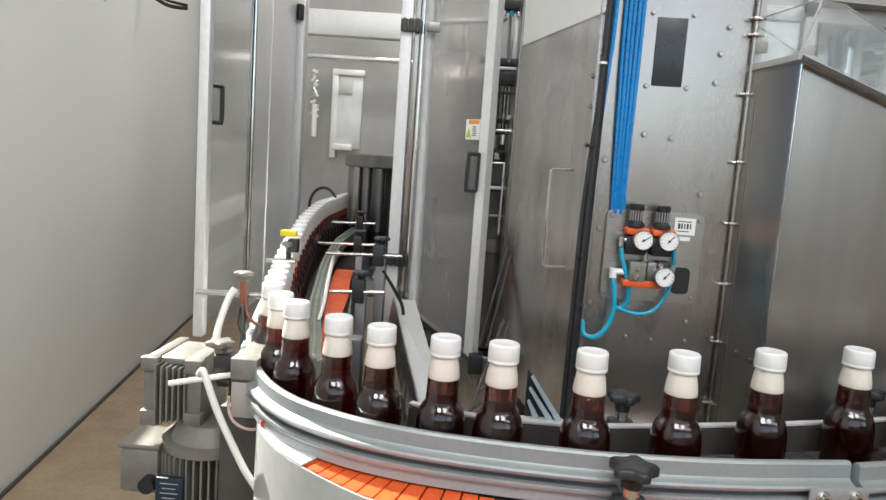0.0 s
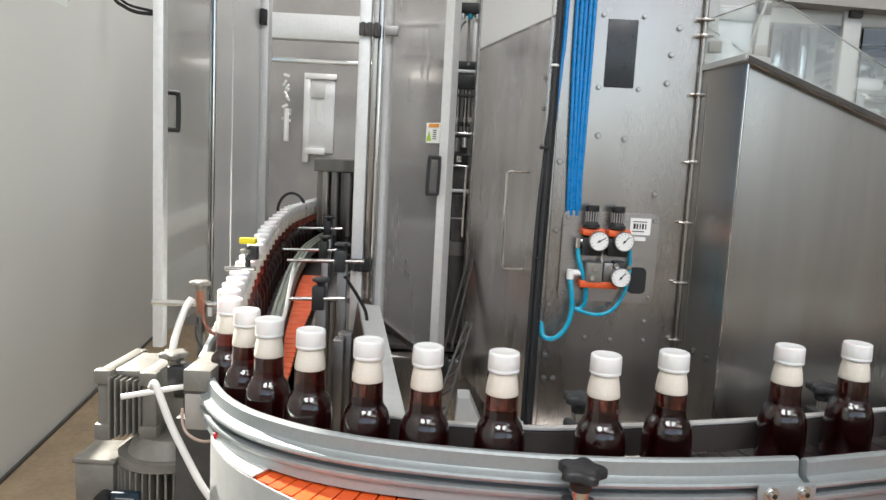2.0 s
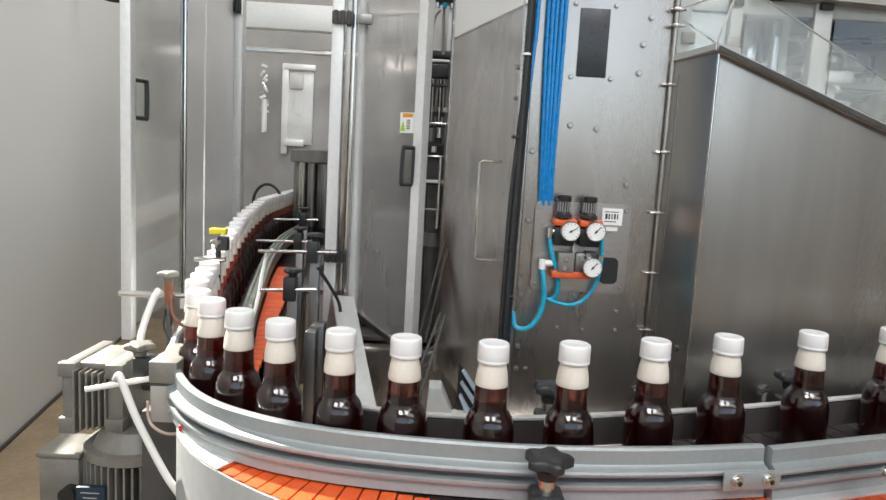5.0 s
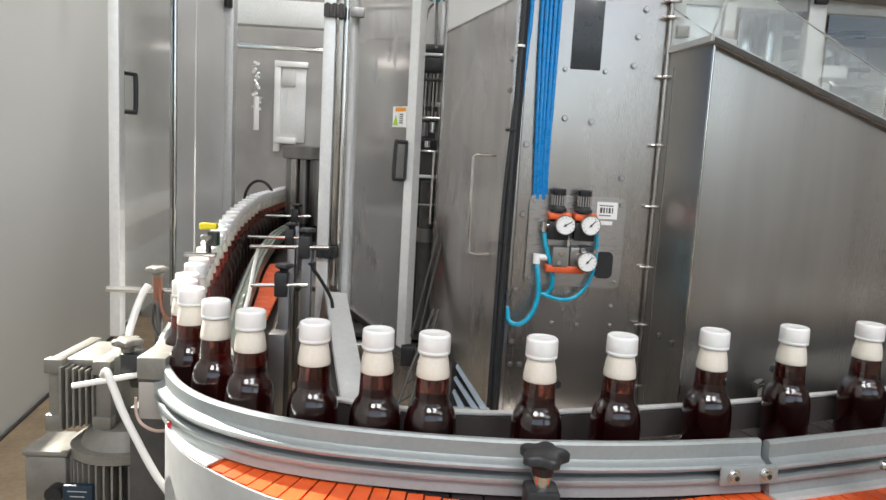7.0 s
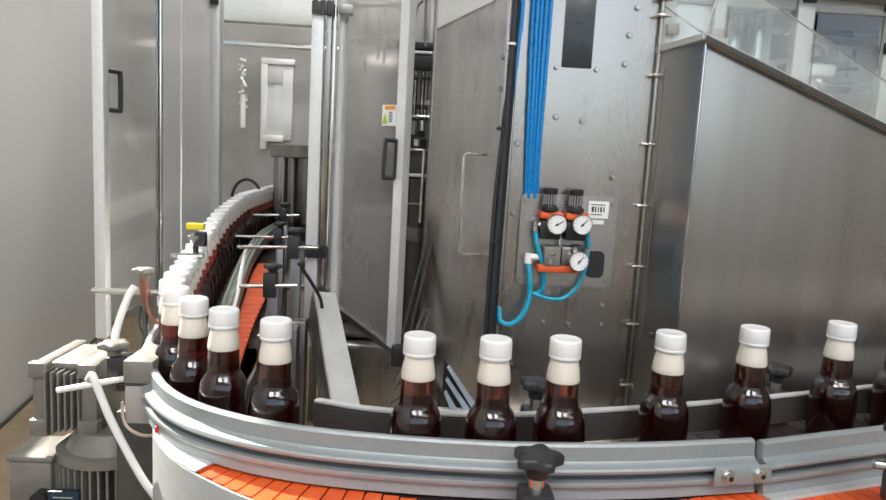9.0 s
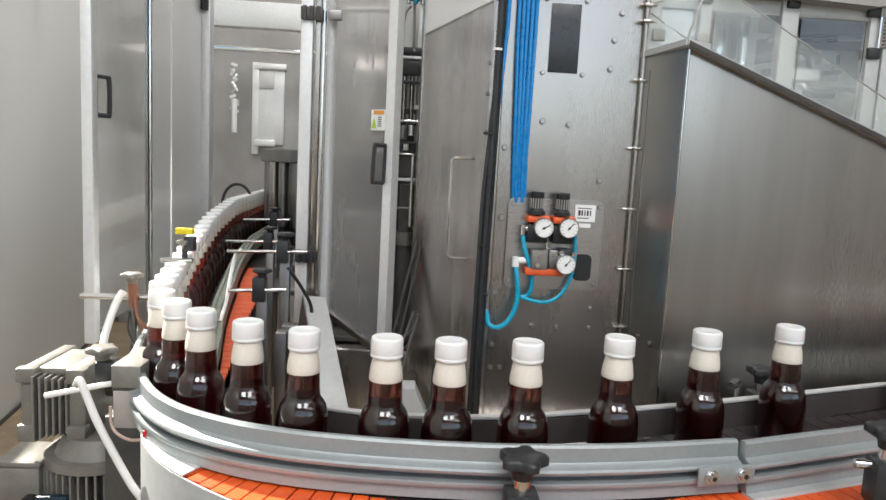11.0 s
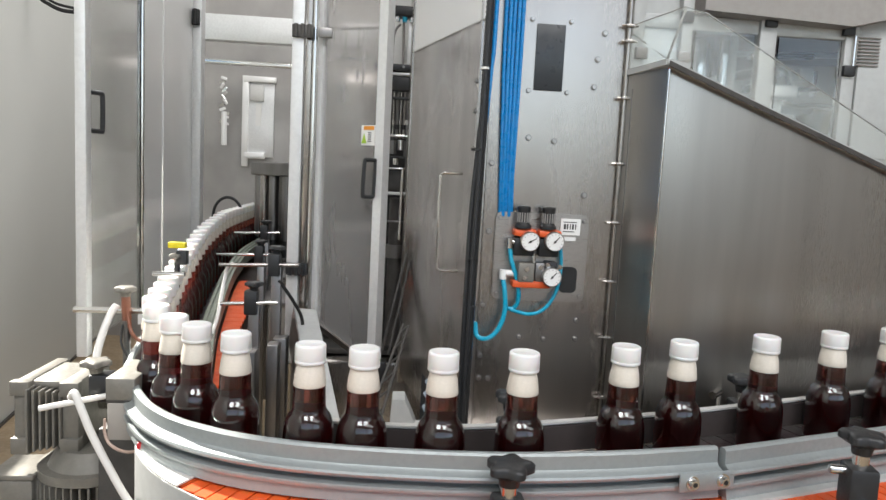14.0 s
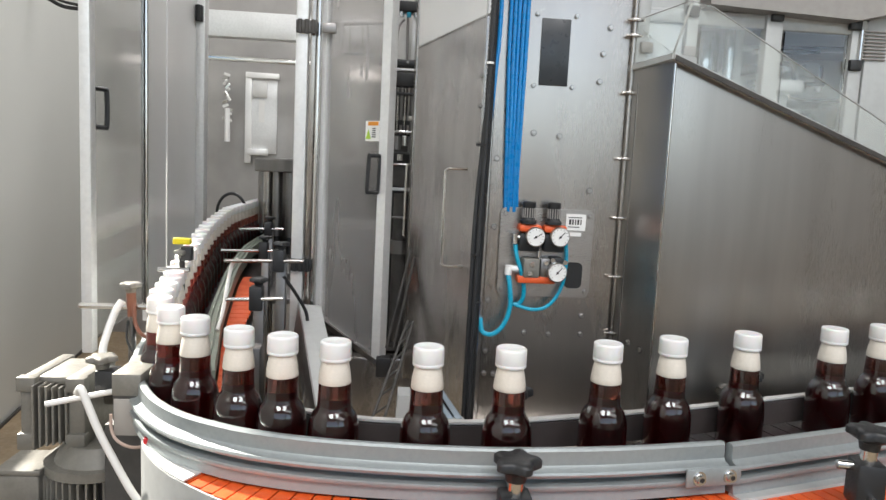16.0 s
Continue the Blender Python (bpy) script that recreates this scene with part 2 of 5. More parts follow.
def hose(bm, pts, r, seg=10, n=6):
    """A round tube along a smooth line."""
    line = curve_points(pts, n) if n > 1 else [Vector(p) for p in pts]
    rings, up = [], None
    for i, p in enumerate(line):
        d = (line[min(i + 1, len(line) - 1)] - line[max(i - 1, 0)]).normalized()
        side = d.cross(Vector((0.31, 0.52, 0.79))) if up is None else d.cross(up)
        side.normalize()
        up = side.cross(d)
        rings.append([bm.verts.new(p + r * (math.cos(a) * side + math.sin(a) * up)) for a in (2 * math.pi * k / seg for k in range(seg))])
    for a, b in zip(rings, rings[1:]):
        for k in range(seg):
            bm.faces.new((a[k], a[(k + 1) % seg], b[(k + 1) % seg], b[k]))
    bm.faces.new(rings[0]), bm.faces.new(rings[-1])
    return bm


def H(pts, r, seg=10, n=6):
    return hose(bmesh.new(), pts, r, seg, n)


def lathe(profile, seg=28):
    bm = bmesh.new()
    rings = []
    for r, z in profile:
        if r < 1e-6:
            rings.append([bm.verts.new((0, 0, z))])
        else:
            rings.append([bm.verts.new((r * math.cos(2 * math.pi * k / seg), r * math.sin(2 * math.pi * k / seg), z)) for k in range(seg)])
    for a, b in zip(rings, rings[1:]):
        for k in range(seg):
            j = (k + 1) % seg
            if len(a) == 1:
                bm.faces.new((a[0], b[j], b[k]))
            elif len(b) == 1:
                bm.faces.new((a[k], a[j], b[0]))
            else:
                bm.faces.new((a[k], a[j], b[j], b[k]))
    return bm


def sweep(line, profile, side=1):
    """A closed profile (distance to the side, height) carried along a level line."""
    bm = bmesh.new()
    rings = []
    for i, p in enumerate(line):
        d = (line[min(i + 1, len(line) - 1)] - line[max(i - 1, 0)]).normalized()
        nrm = Vector((d.y, -d.x, 0)).normalized() * side
        rings.append([bm.verts.new((p.x + nrm.x * u, p.y + nrm.y * u, p.z + z)) for u, z in profile])
    n = len(profile)
    for a, b in zip(rings, rings[1:]):
        for k in range(n):
            bm.faces.new((a[k], a[(k + 1) % n], b[(k + 1) % n], b[k]))
    bm.faces.new(rings[0]), bm.faces.new(rings[-1])
    return bm


def slab(corners, thick, along=None):
    """A flat plate from its outline, given thickness along a direction."""
    bm = bmesh.new()
    a = [bm.verts.new(c) for c in corners]
    d = Vector(along).normalized() * thick
    b = [bm.verts.new(Vector(c) + d) for c in corners]
    bm.faces.new(a), bm.faces.new(b)
    n = len(a)
    for k in range(n):
        bm.faces.new((a[k], a[(k + 1) % n], b[(k + 1) % n], b[k]))
    return bm


def wall_with_holes(u0, u1, z0, z1, holes, thick):
    """A wall in its own x-z plane from blocks round its openings (u0, u1, z0, z1)."""
    bm = bmesh.new()
    us = sorted({u0, u1, *[h[0] for h in holes], *[h[1] for h in holes]})
    for a, b in zip(us, us[1:]):
        cuts = sorted((h[2], h[3]) for h in holes if h[0] <= a + 1e-6 and h[1] >= b - 1e-6)
        lo = z0
        for c, d in [*cuts, (z1, z1)]:
            if c - lo > 1e-6:
                box(bm, ((a + b) / 2, 0, (lo + c) / 2), (b - a, thick, c - lo))
            lo = d
    bmesh.ops.remove_doubles(bm, verts=bm.verts, dist=1e-5)
    return bm


# ---- the room ----
tagged(mesh_object("floor", B((2.6, 3.2, -0.1), (10.0, 14.4, 0.2)), FLOOR), "beige coated concrete floor, scuffed", "floor", kind="structure")
ceil_bm = wall_with_holes(-2.9, 7.6, -4.0, 10.4, [(-1.3, 0.1, -2.6, -0.8), (0.85, 2.15, -2.6, -0.8), (-1.2, 3.4, 3.0, 5.4), (2.4, 6.4, -3.2, -1.4)], 0.12)
tagged(mesh_object("ceiling", ceil_bm, CEIL), "white painted ceiling with roof lights", "ceiling", kind="structure").matrix_world = pose(0, 0, 4.56, -90)
# unseen panes, placed where the roof lamps are
for x0, x1, y0, y1 in ((-1.3, 0.1, -2.6, -0.8), (0.85, 2.15, -2.6, -0.8), (-1.2, 3.4, 3.0, 5.4), (2.4, 6.4, -3.2, -1.4)):
    tagged(mesh_object("roof_light", B(((x0 + x1) / 2, (y0 + y1) / 2, 4.64), (x1 - x0 + 0.1, y1 - y0 + 0.1, 0.02)), CEIL), "opal plastic roof light pane in the ceiling", "roof light", kind="structure")


def upright_run(p, q, z0, z1, thick):
    """A block along the plan line p to q, its thickness to the outer (west) side."""
    p, q = Vector((*p, 0)), Vector((*q, 0))
    d = q - p
    m = Matrix.Translation(p) @ Matrix.Rotation(math.atan2(d.y, d.x), 4, "Z")
    return B((d.length / 2, thick / 2, (z0 + z1) / 2), (d.length, abs(thick), z1 - z0), m)


BEND, WEST_N, WEST_S = (-1.557, 1.7), (-3.06, 10.3), (-2.40, -3.6)
# a high window beside the line lets the low sun in
wl = mesh_object("wall_west", wall_with_holes(0, 8.73, 0, 4.5, [(0.25, 0.80, 1.93, 2.69), (0.80, 2.0, 2.15, 2.69)], 0.12), WALL)
wl.matrix_world = Matrix.Translation((*BEND, 0)) @ Matrix.Rotation(math.atan2(WEST_N[1] - BEND[1], WEST_N[0] - BEND[0]), 4, "Z") @ Matrix.Translation((0, 0.06, 0))
tagged(wl, "pale grey painted wall panel with a high window", "wall", kind="structure")
tagged(mesh_object("wall_west_south", upright_run(WEST_S, BEND, 0, 4.5, 0.12), WALL), "pale grey painted wall panel", "wall", kind="structure")
tagged(mesh_object("baseboard", upright_run((BEND[0] + 0.004, BEND[1] + 0.02), (WEST_N[0] + 0.004, WEST_N[1]), 0, 0.016, -0.012), IRON_AND_SHADE), "dark skirting strip along the wall", "skirting", kind="structure")
tagged(mesh_object("wall_north", B((2.2, 10.4, 2.25), (10.8, 0.2, 4.5)), WALL), "pale grey far wall", "wall", kind="structure")
tagged(mesh_object("wall_east", B((7.5, 3.2, 2.25), (0.2, 14.4, 4.5)), BEIGE), "beige painted side wall", "wall", kind="structure")
ws = mesh_object("wall_south", wall_with_holes(-3.0, 7.6, 0, 4.5, [(-2.3, 2.2, 1.75, 3.5), (2.6, 6.8, 1.75, 3.5)], 0.2), BEIGE)
ws.location = (0, -3.6, 0)
tagged(ws, "beige painted wall with high windows", "wall", kind="structure")


# ---- the line of the bottles ----
LINE = curve_points([(0.02, 9.9, 0), (0.02, 7.6, 0), (-0.12, 6.2, 0), (-0.32, 5.2, 0), (-0.45, 4.4, 0), (-0.50, 3.6, 0), (-0.497, 3.2, 0), (-0.487, 2.95, 0), (-0.474, 2.60, 0), (-0.440, 2.22, 0), (-0.400, 1.95, 0),
                     (-0.358, 1.70, 0), (-0.303, 1.457, 0), (-0.262, 1.284, 0), (-0.205, 1.185, 0), (-0.125, 1.102, 0), (-0.05, 1.057, 0),
                     (0.04, 1.022, 0), (0.135, 1.008, 0), (0.235, 1.004, 0), (0.325, 1.016, 0), (0.435, 1.052, 0), (0.58, 1.107, 0),
                     (0.77, 1.172, 0), (0.995, 1.243, 0), (1.7, 1.452, 0), (3.5, 1.986, 0), (6.9, 2.995, 0)], 12)
LEN = [0.0]
for _a, _b in zip(LINE, LINE[1:]):
    LEN.append(LEN[-1] + (_b - _a).length)
_zero = min(range(len(LINE)), key=lambda i: (LINE[i] - Vector((-0.262, 1.284, 0))).length)
LEN = np.array(LEN) - LEN[_zero]
LX, LY = np.array([p.x for p in LINE]), np.array([p.y for p in LINE])


def rise(s):
    """The chain climbs gently towards the filling machine."""
    return float(np.interp(s, [-1.85, -1.30, -0.94, -0.50, -0.36], [0.078, 0.073, 0.049, 0.010, 0.0]))


def on_line(s):
    return Vector((float(np.interp(s, LEN, LX)), float(np.interp(s, LEN, LY)), rise(s)))


def heading(s):
    d = on_line(s + 0.01) - on_line(s - 0.01)
    d.z = 0
    return d.normalized()


def beside(s, d):
    """A place d metres to the inner side of the line at s."""
    h = heading(s)
    return on_line(s) + Vector((-h.y, h.x, 0)) * d


BELT = 1.0
OUTER = [beside(s, -0.041) for s in np.arange(-2.2, -0.30, 0.05)] + curve_points([(-0.348, 1.475, 0), (-0.312, 1.33, 0), (-0.236, 1.165, 0), (-0.165, 1.075, 0),
                      (-0.080, 1.021, 0), (0.0, 0.993, 0), (0.085, 0.977, 0), (0.19, 0.967, 0), (0.30, 0.965, 0), (0.44, 0.977, 0), (0.588, 1.003, 0)], 8)
OUTER2 = [Vector((0.594, 0.996, 0)), Vector((0.80, 1.061, 0)), Vector((1.7, 1.335, 0)), Vector((3.5, 1.865, 0)), Vector((6.9, 2.875, 0))]
INNER = curve_points([(0.0, 1.112, 0), (0.068, 1.088, 0), (0.147, 1.077, 0), (0.27, 1.080, 0), (0.403, 1.108, 0), (0.60, 1.160, 0), (0.812, 1.229, 0), (1.1, 1.325, 0), (1.7, 1.515, 0), (3.5, 2.05, 0), (6.9, 3.06, 0)], 8)
RAIL = [(0, 1.004), (0, 1.068), (0.003, 1.071), (0.009, 1.071), (0.012, 1.068), (0.0125, 1.050), (0.016, 1.0465), (0.023, 1.0445), (0.0245, 1.0415), (0.0235, 1.038),
        (0.005, 1.037), (0.005, 1.028), (0.0235, 1.027), (0.0245, 1.024), (0.0235, 1.0205), (0.018, 1.018), (0.0205, 1.004)]

# conveyor: frame, chain and guides
conveyor = thing("conveyor", "stainless conveyor with orange plastic chain, curving round a corner", "conveyor")
ss = list(np.arange(-4.6, 8.9, 0.03))


def lane(s):
    """Offsets of the chain's outer and inner edges from the line."""
    out = np.interp(s, [-0.6, -0.1, 0.05, 0.174, 0.257, 0.334, 0.39, 0.7, 0.9, 1.1, 1.4], [0.012, 0.012, 0.022, 0.068, 0.088, 0.105, 0.117, 0.135, 0.152, 0.205, 0.240])
    inn = np.interp(s, [-0.8, -0.25, 0.1, 0.5, 1.3], [0.155, 0.14, 0.09, 0.085, 0.09])
    return -float(out), float(inn)


def edge_line(k, extra=0.0):
    return [beside(s, lane(s)[k] + extra) for s in ss]


def edge_profile(bm_line, z0, z1, t, side):
    return sweep(bm_line, [(0, z0), (0, z1), (t, z1), (t, z0)], side)


part("side_plate", edge_profile(edge_line(0, -0.001), 0.80, 1.0015, 0.003, 1), GUARD_ALU, conveyor)
part("side_plate", edge_profile(edge_line(1, 0.004), 0.86, 0.975, 0.003, -1), STEEL_H, conveyor)
bed = bmesh.new()
la, lb = edge_line(0, 0.0), edge_line(1, 0.0)
va = [bed.verts.new((p.x, p.y, p.z + 0.975)) for p in la]
vb = [bed.verts.new((p.x, p.y, p.z + 0.975)) for p in lb]
for i in range(len(va) - 1):
    bed.faces.new((va[i], va[i + 1], vb[i + 1], vb[i]))
bmesh.ops.solidify(bed, geom=bed.faces[:], thickness=0.006)
part("wear_bed", bed, DARK, conveyor)
part("guide_rail", sweep(OUTER, RAIL, 1), ALU, conveyor, "grooved aluminium guide rail, curved")
part("guide_rail", sweep(OUTER2, RAIL, 1), ALU, conveyor, "straight grooved aluminium guide rail")
cs = np.arange(0.10, 0.281, 0.015)
cover = bmesh.new()
grid = [[cover.verts.new((*beside(s, d).xy, z)) for d, z in ((-0.038, 1.0045), (lane(s)[0] - 0.003, 1.0045), (lane(s)[0] - 0.003, 1.0020), (-0.038, 1.0020))] for s in cs]
for ga, gb in zip(grid, grid[1:]):
    for k in range(4):
        cover.faces.new((ga[k], ga[(k + 1) % 4], gb[(k + 1) % 4], gb[k]))
cover.faces.new(grid[0]), cover.faces.new(grid[-1])
part("lower_strip", sweep(OUTER2, [(0.012, 0.988), (0.012, 1.0035), (0.034, 1.0035), (0.036, 1.000), (0.036, 0.988)], 1), GUARD_ALU, conveyor, "flat aluminium strip under the straight rail")
part("corner_cover", cover, COVER, conveyor, "pale steel cover plate at the corner")
part("red_tab", B((-0.212, 1.105, 1.010), (0.020, 0.010, 0.010), None, 0.002), plain("red_plastic", (0.55, 0.02, 0.03), 0.4), conveyor, "small red plastic tab")
part("inner_guide", sweep(INNER, [(0, 1.012), (0, 1.052), (-0.006, 1.052), (-0.006, 1.012)], 1), DARK, conveyor, "dark plastic guide strip")
part("inner_rail", sweep(INNER, [(-0.006, 1.012), (-0.006, 1.055), (-0.001, 1.055), (-0.001, 1.058), (-0.013, 1.058), (-0.013, 1.012)], 1), COVER, conveyor)
FAR_IN = [beside(s, 0.058) for s in np.arange(-4.4, 0.02, 0.05)]
part("row_guide", sweep(FAR_IN, [(0, 1.018), (0, 1.056), (0.008, 1.056), (0.009, 1.051), (0.013, 1.051), (0.014, 1.055), (0.021, 1.055), (0.022, 1.050), (0.026, 1.050), (0.027, 1.053), (0.032, 1.053), (0.032, 1.018)], -1), GREEN, conveyor, "greenish plastic guide along the row")
for s in (-3.6, -2.4, -1.2, 0.9, 2.4, 4.2, 6.2, 8.2):
    for k in (0, 1):
        p = beside(s, lane(s)[k] + (0.02, -0.02)[k])
        part("leg", B((p.x, p.y, 0.43), (0.04, 0.04, 0.86), None, 0.004), STEEL_D, conveyor)

# ---- bottles ----
bottle = thing("bottle", "amber bottle of dark syrup with white cap and cream neck band", "bottle", "bottles on the conveyor")
body = [(0.0, 0.004), (0.027, 0.0), (0.0322, 0.003), (0.0345, 0.009), (0.0345, 0.060), (0.0341, 0.0690), (0.0332, 0.0765), (0.0318, 0.0830), (0.0300, 0.0883), (0.0277, 0.0927), (0.0254, 0.0957),
        (0.0236, 0.0981), (0.0227, 0.1015), (0.0218, 0.118), (0.0211, 0.134), (0.0175, 0.144), (0.0150, 0.158), (0.0150, 0.186), (0.0, 0.187)]
part("bottle_body", lathe(body), AMBER, bottle, "", 60)
liq = [(0.0, 0.006), (0.026, 0.003), (0.0331, 0.010), (0.0331, 0.060), (0.0327, 0.0686), (0.0318, 0.0758), (0.0304, 0.0821), (0.0286, 0.0873), (0.0263, 0.0916), (0.0241, 0.0947), (0.0224, 0.0978), (0.0216, 0.1030), (0.0, 0.1033)]
part("syrup", lathe(liq, 24), SYRUP, bottle, "", 60)
band = [(0.0216, 0.1325), (0.0220, 0.1333), (0.0216, 0.139), (0.0204, 0.149), (0.0186, 0.1575), (0.0178, 0.1610), (0.0176, 0.1635), (0.0160, 0.1635), (0.0190, 0.1338)]
part("neck_band", lathe(band + band[:1], 24), CREAM, bottle, "", 50)
cap = [(0.0, 0.1628), (0.0190, 0.1628), (0.0204, 0.1633), (0.0210, 0.1645), (0.0211, 0.1666), (0.0207, 0.1674), (0.0207, 0.1681), (0.0210, 0.1688), (0.0207, 0.1855),
       (0.0202, 0.1880), (0.0186, 0.1893), (0.0163, 0.1893), (0.0150, 0.1888), (0.0, 0.1888)]
part("cap", lathe(cap, 30), WHITE, bottle, "", 40)

RELEASE = [-4.16, -3.86, -3.56, -3.26, -2.984, -2.672, -2.361, -2.046, -1.728, -1.481, -1.170, -0.918, -0.504, -0.262, 0.085, 0.377, 0.645, 0.948, 1.254, 1.531, 1.871,
           2.184, 2.448, 2.736, 3.01, 3.334, 3.62, 3.93, 4.22, 4.553, 4.83, 5.197, 5.418, 5.703, 6.05, 6.354, 6.729, 6.96, 7.224, 7.849,
           8.164, 8.484, 8.806, 9.063, 9.296, 9.648, 9.93, 10.258, 10.551, 10.856, 11.179, 11.399, 11.772, 12.05, 12.349, 12.584, 12.96, 13.243, 13.49,
           13.839, 14.126, 14.498, 14.745, 14.977, 15.315, 15.65]
RELEASE += [15.95 + 0.30 * k for k in range(67)]
PITCH, QUEUE = 0.0692, 0.231
SG = np.arange(0, 9.5, 0.005)
SV = np.interp(SG, [0, 0.15, 0.3, 0.45, 0.6, 0.8, 1.0, 1.4], [0.294, 0.255, 0.315, 0.31, 0.385, 0.46, 0.54, 0.495])
PH = np.concatenate([[0], np.cumsum(0.005 / ((SV[1:] + SV[:-1]) / 2))])
_r = np.array(RELEASE)
EVEN = np.array([_r[max(0, i - 6):i + 7].mean() if 6 <= i < len(_r) - 6 else _r[i] for i in range(len(_r))])
TIMES = [round(0.2 * k, 1) for k in range(81)]
BASE = BELT + 0.0005


def bottle_tracks():
    """How far along the line each bottle is at each time."""
    tracks = []
    for k in range(len(_r)):
        stop = 8.7 - PITCH * k
        row = []
        for i, t in enumerate(TIMES):
            w = min(1.0, max(0.0, (t - _r[k] + 1.3) / 1.4))
            w = w * w * (3 - 2 * w)
            p = t - (EVEN[k] * (1 - w) + _r[k] * w)
            s = QUEUE * p if p < 0 else float(np.interp(p, PH, SG))
            s = min(s, stop)
            if tracks:
                s = min(s, tracks[-1][i] - PITCH)
            row.append(s)
        tracks.append(row)
    return tracks


TRACKS = bottle_tracks()
BOTTLES = [bottle]
for _k in range(1, len(TRACKS)):
    BOTTLES.append(copy_thing(bottle, pose(0, 0, BASE)))

# ---- machine with the air regulators ----
def sheet(p, q, z0, z1, thick=0.02):
    """An upright plate from plan point p to q."""
    p, q = Vector((*p, 0)), Vector((*q, 0))
    d = q - p
    m = Matrix.Translation(p) @ Matrix.Rotation(math.atan2(d.y, d.x), 4, "Z")
    return B((d.length / 2, thick / 2, (z0 + z1) / 2), (d.length, thick, z1 - z0), m, 0.002, 1)


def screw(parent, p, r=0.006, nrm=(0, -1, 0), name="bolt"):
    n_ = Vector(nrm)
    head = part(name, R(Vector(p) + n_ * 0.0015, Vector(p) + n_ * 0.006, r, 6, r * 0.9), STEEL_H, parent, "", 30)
    # dull dark ring stands in for the shadow round the head
    part("shade_washer", R(Vector(p), Vector(p) + n_ * 0.0015, r * 1.3, 14), STEEL_D, head)
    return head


closer = thing("capping_machine", "brushed stainless capping machine cabinet with bolted panels", "machine")
part("front_panel", sheet((0.302, 1.40), (0.556, 1.40), 0.55, 2.6), STEEL, closer)
part("cover_panel", sheet((0.556, 1.402), (0.60, 1.30), 0.55, 1.632, 0.015), STEEL_M, closer)
# slope-topped housing beside the conveyor
F0, F1 = Vector((0.60, 1.30, 0)), Vector((2.3, 1.725, 0))
fd = (F1 - F0).normalized()


def face(u, z, out=0.0):
    p = F0 + fd * u
    return (p.x + fd.y * out, p.y - fd.x * out, z)


def top_at(u):
    return 1.634 - 0.291 * u


bm_front = slab([face(0, 0.55), face(1.75, 0.55), face(1.75, top_at(1.75)), face(0, top_at(0))], 0.015, (-fd.y, fd.x, 0))
part("housing_front", bm_front, STEEL_M, closer)
a0, a1 = face(-0.012, top_at(0) + 0.006, 0.014), face(1.76, top_at(1.76) + 0.006, 0.014)
b1, b0 = face(1.76, top_at(1.76) + 0.006, -0.05), face(-0.012, top_at(0) + 0.006, -0.05)
part("sloped_flange", slab([a0, a1, b1, b0], 0.008, (0, 0, -1)), GUARD_ALU, closer)
# folded edge coloured dark to draw the shadow line under the flange
part("shaded_edge", slab([face(-0.01, top_at(0) + 0.003, 0.0155), face(1.76, top_at(1.76) + 0.003, 0.0155), face(1.76, top_at(1.76) - 0.006, 0.0155), face(-0.01, top_at(0) - 0.006, 0.0155)], 0.002, (-fd.y, fd.x, 0)), IRON_AND_SHADE, closer)
part("side_flange", slab([(0.548, 1.412, 1.634), (0.588, 1.285, 1.640), (0.640, 1.305, 1.638), (0.60, 1.42, 1.634)], 0.010, (0, 0, -1)), GUARD_ALU, closer)
part("corner_strip", R(face(0.0, 0.6, 0.002), face(0.0, 1.625, 0.002), 0.0022, 8), CHROME, closer)
part("sloped_chute", slab([face(0, top_at(0) - 0.004, -0.05), face(1.75, top_at(1.75) - 0.004, -0.05), face(1.75, top_at(1.75) - 0.004, -0.42), face(0, top_at(0) - 0.004, -0.42)], 0.01, (0, 0, -1)), STEEL, closer)
# scuffed clear cover standing on the sloped flange
cover_front = part("clear_cover", slab([face(-0.004, top_at(0) + 0.007), face(1.08, top_at(1.08) + 0.007), face(0.066, 1.729), face(0.026, 1.733)], 0.004, (-fd.y, fd.x, 0)), VEIL, closer, "scuffed clear acrylic cover sheet")
cover_side = part("clear_cover", slab([(0.592, 1.296, 1.641), (0.552, 1.412, 1.637), (0.552, 1.412, 1.715), (0.622, 1.304, 1.733)], 0.004, (1, 0, 0)), VEIL, closer)
for sheet_ in (cover_front, cover_side):
    sheet_.visible_shadow = False
part("cover_edge", R(face(0.066, 1.729, 0.001), face(1.08, top_at(1.08) + 0.008, 0.001), 0.0009, 6), GUARD_ALU, closer)
part("cover_edge", R((0.552, 1.411, 1.715), (0.622, 1.303, 1.733), 0.0010, 6), SOFFIT, closer)
# hinge rod with clips between the panels
part("hinge_rod", R((0.556, 1.393, 0.6), (0.556, 1.393, 2.4), 0.0042, 12), STEEL, closer)
part("hinge_rod", R((0.567, 1.380, 0.6), (0.567, 1.380, 1.60), 0.0022, 10), STEEL_D, closer)
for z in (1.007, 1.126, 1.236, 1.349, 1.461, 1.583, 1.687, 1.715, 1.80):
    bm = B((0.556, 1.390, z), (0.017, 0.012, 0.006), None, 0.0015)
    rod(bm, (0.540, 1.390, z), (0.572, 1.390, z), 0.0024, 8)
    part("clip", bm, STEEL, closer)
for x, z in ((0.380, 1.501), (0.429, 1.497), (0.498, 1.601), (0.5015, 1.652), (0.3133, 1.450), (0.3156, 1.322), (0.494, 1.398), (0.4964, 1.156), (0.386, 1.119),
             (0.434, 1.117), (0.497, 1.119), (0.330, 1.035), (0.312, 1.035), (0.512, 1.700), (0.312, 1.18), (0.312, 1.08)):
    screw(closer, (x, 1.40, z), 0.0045)
